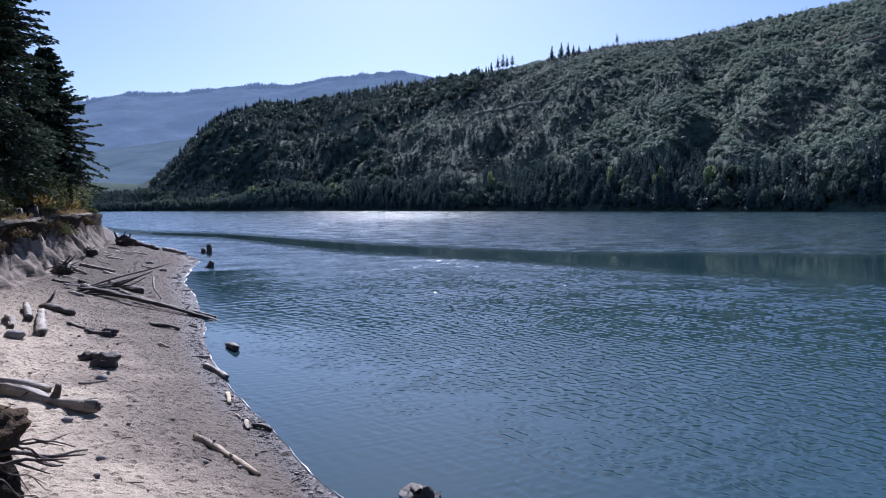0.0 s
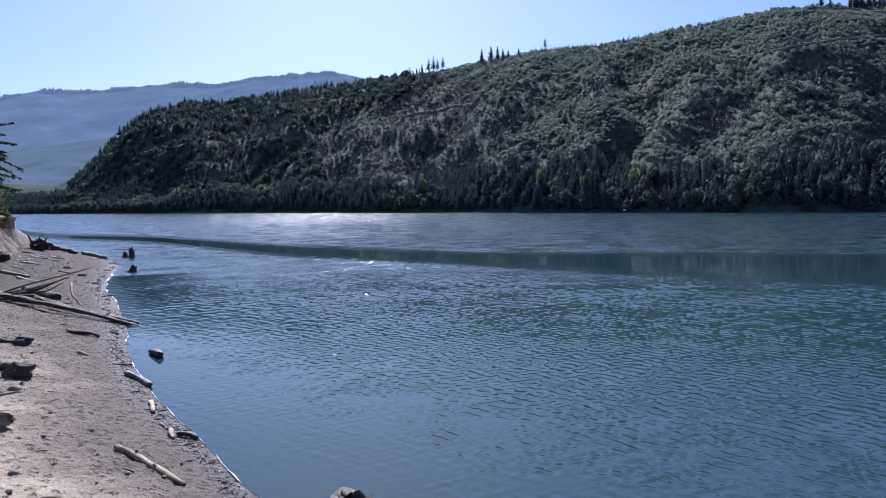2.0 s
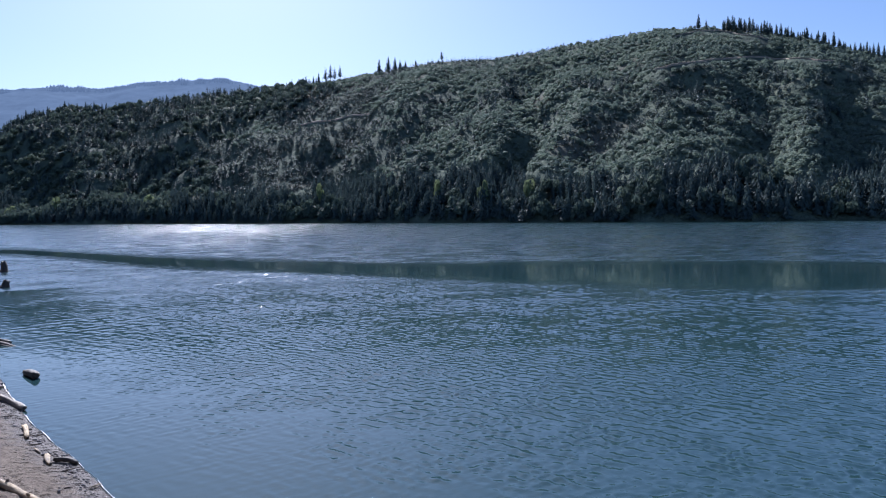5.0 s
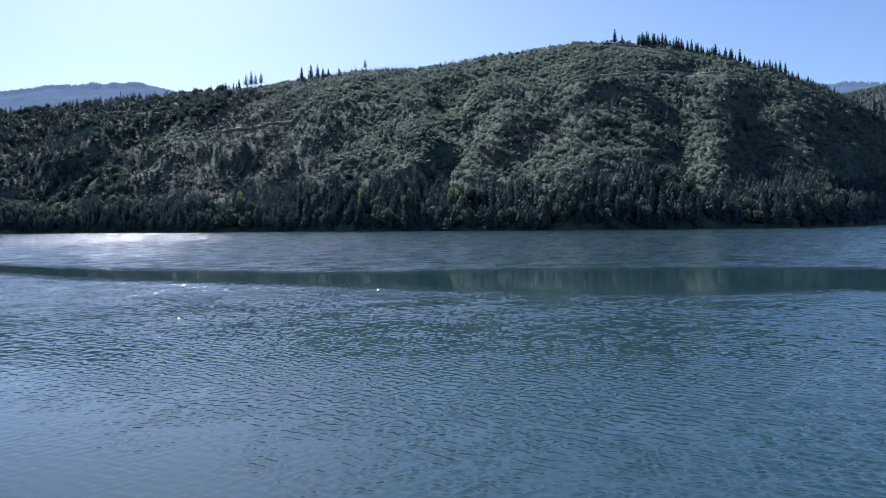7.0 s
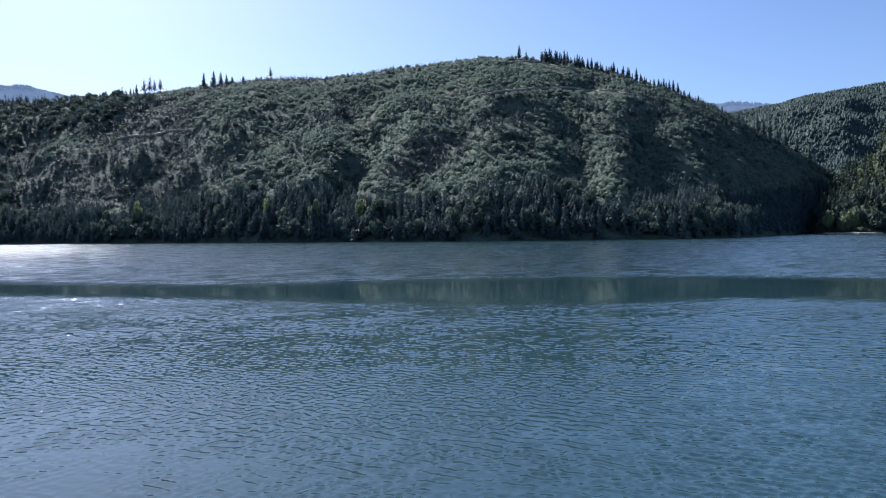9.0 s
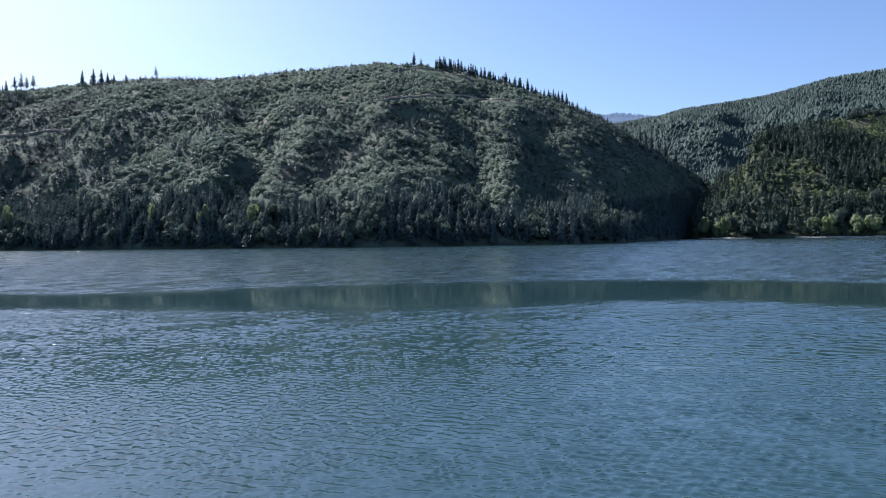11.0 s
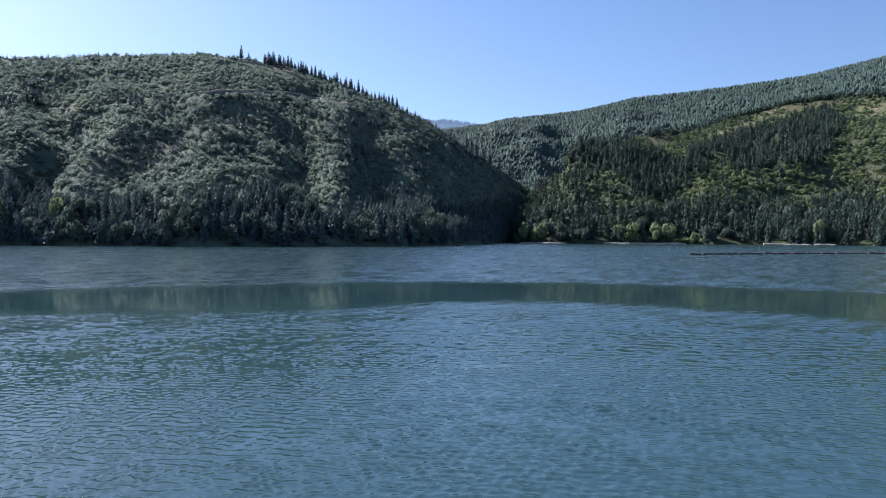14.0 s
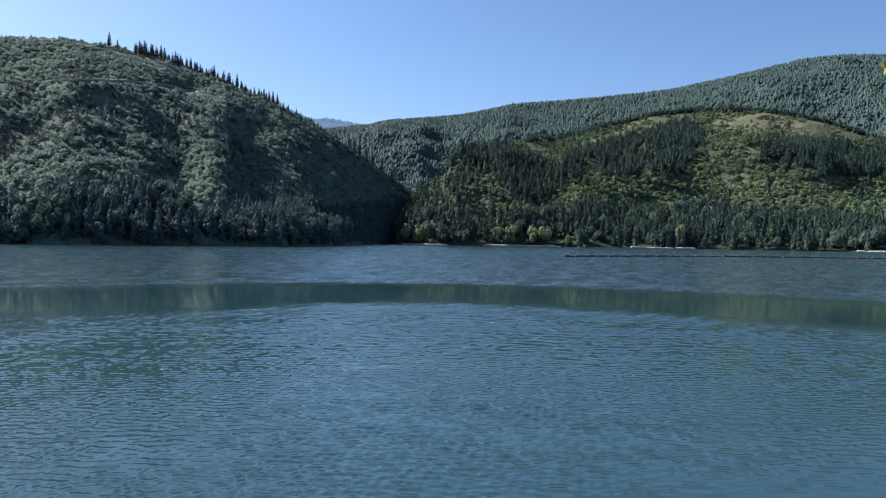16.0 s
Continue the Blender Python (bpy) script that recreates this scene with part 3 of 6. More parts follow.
class Hill:
    """A hill as a height over azimuth and distance: shore, ridge line and crest given by azimuth."""

    def __init__(self, shore, ridge, crest, rough, seed, convex=0.9, back=0.55, base=-1.5):
        self.shore, self.ridge, self.crest = (np.array(c, float).T for c in (shore, ridge, crest))
        self.rough, self.seed, self.convex, self.back, self.base = rough, seed, convex, back, base
        self.az = np.linspace(self.crest[0][0], self.crest[0][-1], 500)
        u = np.linspace(0, 1.15, 160)
        A, U = np.meshgrid(self.az, u, indexing="ij")
        self.scale = np.full(len(self.az), 100.0)
        S, Rg = self.s(A), self.r(A)
        r = S + U * (Rg - S)
        want = np.tan(np.radians(np.interp(self.az, *self.crest)))
        for _ in range(12):
            h = self.height(A, r)
            e = ((h - EYE_H) / r).max(1)
            self.scale *= np.clip((want * Rg[:, 0] + EYE_H) / (e * Rg[:, 0] + EYE_H), 0.5, 2)
            self.scale = np.clip(self.scale, 0.01, 3000)

    def s(self, a):
        return np.interp(a, *self.shore)

    def r(self, a):
        return np.interp(a, *self.ridge)

    def height(self, a, r):
        S, Rg = self.s(a), self.r(a)
        u = (r - S) / (Rg - S)
        up = np.clip(u, 0, 1)
        p = up ** self.convex
        p = p * 1.06 - 0.06 * up ** 4
        over = np.clip(u - 1, 0, 3)
        p = p - self.back * over ** 1.5
        x, y = np.sin(np.radians(a)) * r, np.cos(np.radians(a)) * r
        w = np.clip(up * 5, 0, 1) * (1 - 0.75 * np.clip(up - 0.55, 0, 1) / 0.45)
        n = self.rough * w * (1.35 * fbm(x / 190, y / 190, 3, self.seed) + 0.35 * fbm(x / 38, y / 38, 3, self.seed + 5))
        # gullies and spurs that run down the slope
        n = n + 0.7 * self.rough * w * vnoise(a / 3.2 + 0.6 * vnoise(x / 90, y / 90, 3), u * 0.7, self.seed + 9)
        # benches that follow the slope
        n = n + 0.32 * self.rough * w * vnoise(u * 9 + 1.3 * vnoise(a / 5.0, u, self.seed + 2), a / 8.0, self.seed + 12)
        k = np.interp(a, self.az, self.scale) if not np.isscalar(self.scale) else self.scale
        return self.base * (u <= 0) + np.maximum(p, -0.2) * k + np.where(u > 0, n, 12.0 * np.minimum(u, 0))

    def mesh(self, name, material, n_az, n_r, reach=1.5):
        az = np.linspace(self.crest[0][0], self.crest[0][-1], n_az)
        u = np.concatenate([[-0.15, -0.02, 0.0], np.linspace(0, 1.1, n_r)[1:], np.linspace(1.1, reach, 8)[1:]])
        A, U = np.meshgrid(az, u, indexing="ij")
        r = self.s(A) + U * (self.r(A) - self.s(A))
        z = self.height(A, r)
        v = np.stack([np.sin(np.radians(A)) * r, np.cos(np.radians(A)) * r, z], -1).reshape(-1, 3)
        return mesh_np(name, v, quads=grid_quads(len(az), len(u)), material=material, smooth=True)

    def spots(self, a0, a1, u0, u1, spacing, seed):
        """Jittered places on the slope, about spacing apart: azimuth, distance, u, place."""
        g = np.random.default_rng(seed)
        am = (a0 + a1) / 2
        Rm = self.r(np.linspace(a0, a1, 20)).max()
        n = int(np.radians(a1 - a0) * Rm * (Rm - self.s(np.linspace(a0, a1, 20)).min()) / spacing ** 2)
        a = g.uniform(a0, a1, n)
        u = g.uniform(u0, u1, n)
        S, Rg = self.s(a), self.r(a)
        r = S + u * (Rg - S)
        keep = g.uniform(0, 1, n) < (r * (Rg - S)) / (Rm * (Rm - self.s(np.linspace(a0, a1, 20)).min()))
        a, u, r = a[keep], u[keep], r[keep]
        p = np.stack([np.sin(np.radians(a)) * r, np.cos(np.radians(a)) * r, self.height(a, r)], -1)
        return a, r, u, p


main_hill = Hill(
    shore=[(-40, 1300), (-30, 1120), (-23, 980), (-12, 734), (0, 564), (14, 453), (29, 388), (36, 390), (44, 405), (48, 456), (51, 600), (53, 770), (58, 900)],
    ridge=[(-40, 1500), (-23, 1300), (-10, 1150), (0, 1020), (15, 880), (30, 800), (40, 800), (50, 900), (53, 1000), (58, 1100)],
    crest=[(-40, 0.6), (-27, 0.6), (-22, 1.0), (-20.8, 2.3), (-17.8, 5.6), (-16.6, 6.5), (-13.8, 7.4), (-11.3, 7.5), (-10.2, 7.65), (-6.2, 8.45),
           (-3.6, 8.9), (0.1, 9.35), (4.1, 9.95), (8.5, 10.85), (13.1, 11.6), (17.5, 11.7), (22.7, 12.45), (28.1, 13.0), (29.6, 13.2), (33.3, 13.0),
           (36.5, 12.3), (39.9, 11.4), (43.1, 10.25), (46.2, 8.85), (50.4, 6.3), (54.3, 3.6), (58, 1.0)], rough=19, seed=21)
spur_hill = Hill(
    shore=[(48, 900), (52.6, 760), (53.3, 660), (56, 640), (65, 655), (76, 660), (87, 620), (110, 560)],
    ridge=[(48, 1000), (54, 960), (57, 900), (61, 960), (66, 1120), (76, 1300), (90, 1250), (110, 1200)],
    crest=[(48, 0.6), (51, 1.6), (53.6, 3.3), (55.6, 4.1), (56.7, 5.0), (57.2, 6.4), (58.0, 7.1), (60.0, 7.0), (60.9, 7.3), (63.9, 7.6), (66.1, 7.7), (68.8, 8.5),
           (72.5, 9.35), (75.1, 9.5), (80.0, 9.3), (83.7, 8.4), (87.5, 6.8), (95, 6), (110, 5)],
    rough=18, seed=31, convex=1.1)
back_hill = Hill(
    shore=[(36, 1300), (110, 1300)], ridge=[(36, 2500), (60, 2500), (110, 2300)],
    crest=[(36, 6.04), (45.9, 8.04), (50.7, 8.59), (52.4, 8.99), (58, 9.49), (62, 10.32), (67, 10.62), (73.4, 11.07), (78, 11.82), (82.4, 12.62), (85, 12.67), (87.2, 12.42), (95, 11.62), (110, 10.12)],
    rough=34, seed=41)
far_left = Hill(
    shore=[(-50, 2600), (20, 2600)], ridge=[(-50, 4300), (20, 4300)],
    crest=[(-50, 5), (-32, 6.6), (-25.3, 7.4), (-23.1, 8.0), (-19.3, 8.2), (-15, 8.9), (-11.2, 9.0), (-8.7, 9.6), (-3.3, 10.08), (-1.8, 9.92), (0, 9.45), (3, 8.4), (8, 6), (20, 4)],
    rough=11, seed=51, back=0.2)
mid_left = Hill(
    shore=[(-50, 1500), (0, 1500)], ridge=[(-50, 2700), (0, 2700)],
    crest=[(-50, 3.4), (-32, 3.6), (-26, 3.8), (-23, 4.3), (-19, 5.0), (-16, 5.5), (-10, 6.0), (0, 6.0)], rough=8, seed=61, back=0.2)
foothill = Hill(
    shore=[(-50, 1330), (0, 1330)], ridge=[(-50, 1600), (0, 1600)],
    crest=[(-50, 2.0), (-28, 1.8), (-24.3, 1.75), (-22.3, 1.65), (-20.5, 2.5), (-17, 3.4), (0, 3.4)], rough=3, seed=65, back=0.2)
far_right = Hill(
    shore=[(30, 3000), (70, 3000)], ridge=[(30, 4400), (70, 4400)],
    crest=[(30, 8), (42, 8.8), (46, 9.08), (48.5, 8.9), (51, 8.6), (56, 8), (70, 7)], rough=40, seed=71, back=0.2)

for nm, hill, mat, na, nr, lab in (
        ("hillside_logged", main_hill, M_HILL, 480, 100, "logged green hillside across the lake with regrowing trees"),
        ("hillside_spur", spur_hill, M_RIGHTHILL, 300, 80, "sunlit green spur with dry cleared slopes across the lake"),
        ("hillside_back", back_hill, M_FORESTFLOOR, 260, 70, "long forested ridge behind the lake"),
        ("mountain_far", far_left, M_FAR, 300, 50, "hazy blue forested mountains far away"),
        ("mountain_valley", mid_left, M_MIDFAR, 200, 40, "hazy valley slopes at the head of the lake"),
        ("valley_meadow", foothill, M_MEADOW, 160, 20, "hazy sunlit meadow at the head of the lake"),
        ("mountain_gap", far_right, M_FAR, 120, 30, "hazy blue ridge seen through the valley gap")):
    tagged(new(nm, hill.mesh(nm, mat, na, nr)), lab, "hill", kind="structure")

# ------------------------------------------------------------------ trees of the far shores
def spiky_conifer(tiers, points, seed, droop=0.10, gap=0.0):
    """A conifer of unit height and unit radius: tiers of pointed skirts round a stem."""
    g = np.random.default_rng(seed)
    vs, fs = [], []
    for i in range(tiers):
        u = i / tiers
        z0 = 0.06 + 0.90 * u
        rad = (1 - u) ** 0.85 * (0.85 + 0.3 * g.random()) + 0.03
        top = min(1.0, z0 + 1.9 * 0.92 / tiers)
        b0 = len(vs)
        vs.append((0, 0, top))
        off = g.uniform(0, 6.28)
        for k in range(points):
            a = off + 6.2832 * k / points + g.uniform(-0.2, 0.2)
            rr = rad * g.uniform(0.62, 1.15)
            vs.append((rr * math.cos(a), rr * math.sin(a), z0 - droop * g.uniform(0.2, 1.0) * rr))
            a2 = a + 3.1416 / points
            vs.append((0.58 * rad * math.cos(a2), 0.58 * rad * math.sin(a2), z0 + 0.04))
        for k in range(points):
            p, q, s_ = b0 + 1 + 2 * k, b0 + 2 + 2 * k, b0 + 1 + 2 * ((k + 1) % points)
            fs += [(b0, p, q), (b0, q, s_)]
    return np.array(vs, float), np.array(fs)


def tufted_conifer(n, seed, size=0.30, slim=0.9):
    """A conifer of unit height and radius made of small drooping sprays round its stem, with an uneven outline."""
    g = np.random.default_rng(seed)
    vs, fs = [], []
    lop = g.uniform(0.75, 1.15, 7)
    for i in range(n):
        u = 1 - math.sqrt(1 - (i + g.random()) / n * 0.995) if i < n - 3 else g.uniform(0.86, 0.97)
        a = g.uniform(0, 6.283)
        rad = (1 - u) ** slim * lop[int(a / 6.283 * 7) % 7] * (0.82 + 0.3 * math.sin(u * 26 + seed)) + 0.02
        r = rad * g.uniform(0.45, 1.0)
        out, side = np.array([math.cos(a), math.sin(a), 0]), np.array([-math.sin(a), math.cos(a), 0])
        c = out * r + np.array([0, 0, 0.05 + 0.93 * u])
        k = size * (0.35 + 0.75 * (1 - u)) * g.uniform(0.7, 1.25)
        tip = c + out * k * 0.7 - np.array([0, 0, g.uniform(0.0, 0.10)])
        w = side * k * g.uniform(0.35, 0.7)
        up = np.array([0, 0, g.uniform(0.03, 0.11)])
        n0 = len(vs)
        vs += [tip, c - out * k * 0.3 + w + up, c - out * k * 0.3 - w + up * g.uniform(0.2, 1.0)]
        fs.append((n0, n0 + 1, n0 + 2))
    n0 = len(vs)
    vs += [np.array([0.03, 0, 0.8]), np.array([-0.03, 0.02, 0.8]), np.array([0, 0, 1.0])]
    fs.append((n0, n0 + 1, n0 + 2))
    return np.array(vs, float), np.array(fs)


def leafy_clump(n, seed, size=0.34, tall=1.0):
    """A loose broadleaf crown of unit height and radius, made of small tilted leaf patches."""
    g = np.random.default_rng(seed)
    vs, fs = [], []
    lobes = [(g.uniform(-0.45, 0.45), g.uniform(-0.45, 0.45), g.uniform(0.3, 0.8), g.uniform(0.28, 0.5)) for _ in range(6)]
    for i in range(n):
        lx, ly, lz, lr = lobes[i % 6]
        d = g.normal(size=3)
        d /= np.linalg.norm(d)
        c = np.array([lx, ly, lz * tall]) + d * lr * np.array([1, 1, 0.62]) * g.uniform(0.75, 1.05)
        c[2] = max(c[2], 0.03)
        t = np.cross(d, g.normal(size=3))
        t /= np.linalg.norm(t)
        b_ = np.cross(d, t)
        k = size * g.uniform(0.6, 1.2)
        n0 = len(vs)
        vs += [c + t * k, c - 0.5 * t * k + 0.8 * b_ * k, c - 0.5 * t * k - 0.8 * b_ * k + 0.25 * d * k]
        fs.append((n0, n0 + 1, n0 + 2))
    return np.array(vs, float), np.array(fs)


def lump(sides, rings, seed, rough=0.28):
    """A rounded bush crown of unit height and radius, uneven all round."""
    g = np.random.default_rng(seed)
    vs, fs = [], []
    lop = g.uniform(1 - rough, 1 + rough, sides)
    for i in range(rings):
        u = i / rings
        for k in range(sides):
            a = 6.2832 * (k + 0.5 * (i % 2)) / sides + g.uniform(-0.15, 0.15)
            rr = math.sqrt(max(0.0, 1 - (0.94 * u) ** 2.2)) * lop[k] * g.uniform(1 - rough, 1 + 0.7 * rough)
            vs.append((rr * math.cos(a), rr * math.sin(a), u + g.uniform(-0.10, 0.10) * (i > 0)))
    vs.append((g.uniform(-0.2, 0.2), g.uniform(-0.2, 0.2), 1.0))
    for i in range(rings - 1):
        for k in range(sides):
            p, q = i * sides + k, i * sides + (k + 1) % sides
            fs += [(p, q, q + sides), (p, q + sides, p + sides)]
    o = (rings - 1) * sides
    fs += [(o + k, o + (k + 1) % sides, len(vs) - 1) for k in range(sides)]
    return np.array(vs, float), np.array(fs)


def loosened(template, seed, share=0.8):
    """The same crown with every leaf patch apart from its neighbours, so that light comes through."""
    g = np.random.default_rng(seed)
    v, f = template
    t = v[f]
    c = t.mean(1, keepdims=True)
    t = c + (t - c) * g.uniform(share - 0.15, share + 0.15, (len(f), 1, 1)) + g.normal(0, 0.05, t.shape)
    return t.reshape(-1, 3), np.arange(3 * len(f)).reshape(-1, 3)


def lobed_crown(n, seed):
    """A broadleaf tree of unit height and radius: a cluster of rounded lobes."""
    g = np.random.default_rng(seed)
    pieces = []
    for i in range(n):
        v, f = lump(6, 3, seed * 10 + i, 0.3)
        r = g.uniform(0.38, 0.6)
        z = g.uniform(0.0, 0.55) if i else 0.5
        off = (1 - 0.8 * z) * 0.62
        a = 6.283 * i / n + g.uniform(-0.4, 0.4)
        pieces.append((v * np.array([r, r, 0.5]) + np.array([off * math.cos(a), off * math.sin(a), z]), f))
    return join_parts(pieces)


def forest(name, kinds, spots, heights, widths, mat, label, seed, smooth=True):
    """One object of many trees: the templates in kinds are dealt out among the places."""
    g = np.random.default_rng(seed)
    which = g.integers(0, len(kinds), len(spots))
    turns = g.uniform(0, 6.283, len(spots))
    leans = g.normal(0, 0.025, (len(spots), 2))
    pieces = []
    for k, tpl in enumerate(kinds):
        m = which == k
        if m.any():
            pieces.append(scatter(tpl, spots[m], heights[m], widths[m], turns[m], leans[m]))
    v, f = join_parts(pieces)
    return tagged(new(name, mesh_np(name, v, tris=f, material=mat, smooth=smooth)), label, "trees", kind="stuff")


def within(a, e, corners):
    """Which places (azimuth, elevation) lie inside a patch with the given corners."""
    inside = np.zeros(len(a), bool)
    for (a0, e0), (a1, e1) in zip(corners, corners[1:] + corners[:1]):
        if e0 != e1:
            inside ^= ((e0 > e) != (e1 > e)) & (a < (a1 - a0) * (e - e0) / (e1 - e0) + a0)
    return inside


TALL_FIR = [tufted_conifer(110, s, 0.38, 0.7) for s in (1, 2, 3, 4)]
MID_FIR = [tufted_conifer(56, s, 0.48, 0.7) for s in (14, 15, 16)]
SMALL_FIR = [tufted_conifer(24, s, 0.6, 0.7) for s in (24, 25, 26)]
TINY_FIR = [spiky_conifer(2, 5, s, 0.15) for s in (8, 9, 10)]
BUSHES = [loosened(lump(6, 2, s, 0.35), s) for s in (31, 32, 33, 34)]
CROWNS = [loosened(lobed_crown(5, s), s) for s in (41, 42, 43)]

# logging roads as lines of azimuth and elevation
ROADS = ([(29.2, 10.5), (32.0, 10.8), (35.3, 10.85), (39.4, 10.3), (41.0, 10.05)], [(30.6, 12.6), (32.2, 12.95), (34.5, 12.6), (36.8, 11.9)], [(2.4, 6.9), (4.2, 7.2), (7.6, 7.8)])
g = np.random.default_rng(99)
# dark belt of tall firs along the far shore; its upper edge by azimuth, degrees over the horizon
BELT = np.array([(-30, 1.2), (-24, 1.3), (-20, 1.5), (-15, 1.9), (-10, 1.7), (-4, 2.3), (3, 2.8), (6, 3.2), (12.8, 4.2), (16.7, 4.7), (23.2, 3.6), (29.8, 4.1), (34, 4.8),
                 (39.4, 3.2), (42.9, 4.1), (46, 3.8), (48.8, 2.9), (51.9, 3.3), (56, 3.0)]).T
a, r, u, p = main_hill.spots(-30, 55, 0.0, 0.5, 5.2, 101)
el = np.degrees(np.arctan2(p[:, 2] - EYE_H, r))
top = np.interp(a, *BELT) + 0.5 * vnoise(a / 1.1, u * 3, 6) + 0.25 * vnoise(a / 0.35, u * 5, 7)
k = el + np.degrees(13.0 / r) < top
q, aq, uq = p[k], a[k], u[k]
leaf = g.uniform(-0.5, 0.5, len(q)) + 0.9 * vnoise(aq / 1.6, uq * 8, 12) > np.where(aq < -6, 0.0, 0.52)
n = (~leaf).sum()
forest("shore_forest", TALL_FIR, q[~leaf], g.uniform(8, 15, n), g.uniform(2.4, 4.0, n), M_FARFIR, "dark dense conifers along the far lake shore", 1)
n = leaf.sum()
forest("shore_thicket", CROWNS, q[leaf], g.uniform(6, 13, n), g.uniform(3.0, 5.5, n), M_THICKET, "dark broadleaf trees among the shore conifers", 9)

# wood on the western shoulder of the hill
a, r, u, p = main_hill.spots(-30, 8, 0.05, 1.02, 7.4, 107)
el = np.degrees(np.arctan2(p[:, 2] - EYE_H, r))
wood_edge = -4 + 5 * fbm(p[:, 0] / 90, p[:, 1] / 90, 3, 77) + np.where(u > 0.62, 9, 0)
k = (a < wood_edge) & (el + np.degrees(8.0 / r) > np.interp(a, *BELT) - 0.3)
q, aq = p[k], a[k]
leaf = g.uniform(-0.5, 0.5, len(q)) + fbm(q[:, 0] / 70, q[:, 1] / 70, 3, 78) > 0.10
n = leaf.sum()
forest("shoulder_broadleaf_wood", CROWNS, q[leaf], g.uniform(5, 11, n), g.uniform(3.5, 6.0, n), M_THICKET, "dark rounded broadleaf trees on the hill's shoulder", 21)
n = (~leaf).sum()
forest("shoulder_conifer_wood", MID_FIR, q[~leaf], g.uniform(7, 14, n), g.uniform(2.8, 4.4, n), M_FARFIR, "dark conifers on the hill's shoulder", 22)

# young trees all over the logged slope, low bushes with darker firs in groups
a, r, u, p = main_hill.spots(-12, 56, 0.06, 1.03, 3.7, 102)
el = np.degrees(np.arctan2(p[:, 2] - EYE_H, r))
dens = 0.95 + 0.5 * fbm(p[:, 0] / 55, p[:, 1] / 55, 3, 33) - np.where((a > 43) & (a < 50.5) & (el < 6.8), 0.4, 0)
keep = (g.uniform(0, 1, len(a)) < np.clip(dens, 0.15, 1) * np.where(u > 0.93, 0.55, 1)) & (el + np.degrees(4.0 / r) > np.interp(a, *BELT) - 0.4)
for line in ROADS:
    la, le = np.array(line).T
    keep &= ~((a > la[0]) & (a < la[-1]) & (el + np.degrees(1.5 / r) > np.interp(a, la, le) - 0.14) & (el < np.interp(a, la, le) + 0.05))
keep &= ~(within(a, el, [(32.6, 12.5), (34.4, 13.3), (37.4, 12.3), (36.8, 11.5)]) & (g.uniform(0, 1, len(a)) < 0.85))
edge_ = -4 + 5 * fbm(p[:, 0] / 90, p[:, 1] / 90, 3, 77) + np.where(u > 0.62, 9, 0)
keep &= a > edge_
a, r, u, p, el = a[keep], r[keep], u[keep], p[keep], el[keep]
wa, we = 0.5 * vnoise(p[:, 0] / 18, p[:, 1] / 18, 71), 0.5 * vnoise(p[:, 0] / 18 + 40, p[:, 1] / 18, 72)
# conifer stands placed by view angle; in hollows and gullies they stand for shade
stand = np.zeros(len(a), bool)
for ca, ce, ha, he in ((37.6, 8.8, 0.9, 1.4), (42.0, 9.0, 1.7, 0.8), (40.4, 6.2, 1.2, 0.6), (43.2, 6.9, 0.7, 0.5), (11.2, 7.5, 1.1, 1.2), (12.9, 8.7, 1.0, 0.5), (8.3, 5.1, 1.3, 1.1), (18.5, 9.2, 1.5, 0.7),
                       (16.3, 8.3, 0.7, 0.7), (21.3, 7.0, 0.8, 0.7), (22.8, 4.8, 1.1, 0.7), (25.5, 9.4, 1.8, 0.5), (15.0, 6.0, 0.7, 0.9), (31.9, 8.0, 0.6, 0.9), (45.2, 6.5, 0.8, 0.4), (50.2, 6.3, 0.8, 0.8),
                       (5.0, 6.6, 2.2, 0.8), (3.0, 4.6, 2.0, 0.9)):
    stand |= ((a + wa - ca) / ha) ** 2 + ((el + we - ce) / he) ** 2 < g.uniform(0.2, 1.9, len(a))
# more dark firs towards the left, standing in for the slope's shade there
darkpatch = fbm(p[:, 0] / 80 + 5, p[:, 1] / 80, 3, 44) + np.interp(a, [2, 8, 15, 17], [0.55, 0.35, 0.12, 0.0]) + np.where((a > 44), 0.25, 0) + np.where((a > 12) & (a < 26) & (u > 0.84), 0.2, 0)
fir = (g.uniform(-0.5, 0.5, len(a)) < 1.5 * darkpatch - 0.42) & ~stand
n = fir.sum()
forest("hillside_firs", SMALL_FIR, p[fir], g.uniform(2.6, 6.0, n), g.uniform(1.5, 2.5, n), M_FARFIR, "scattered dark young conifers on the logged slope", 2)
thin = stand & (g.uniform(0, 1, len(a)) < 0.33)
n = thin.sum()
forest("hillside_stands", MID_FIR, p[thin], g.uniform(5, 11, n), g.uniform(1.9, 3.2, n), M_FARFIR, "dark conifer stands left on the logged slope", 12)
k = ~fir & ~stand
n = k.sum()
tall = g.uniform(0, 1, n) > 0.86
forest("hillside_regrowth", BUSHES, p[k][~tall], g.uniform(1.8, 4.2, n)[~tall], g.uniform(1.6, 3.0, n)[~tall], M_YOUNG, "pale green regrowth bushes on the logged slope", 3)
n = tall.sum()
forest("hillside_saplings", SMALL_FIR, p[k][tall], g.uniform(3.5, 6.5, n), g.uniform(1.4, 2.2, n), M_YOUNG, "pale green young conifers on the logged slope", 23)

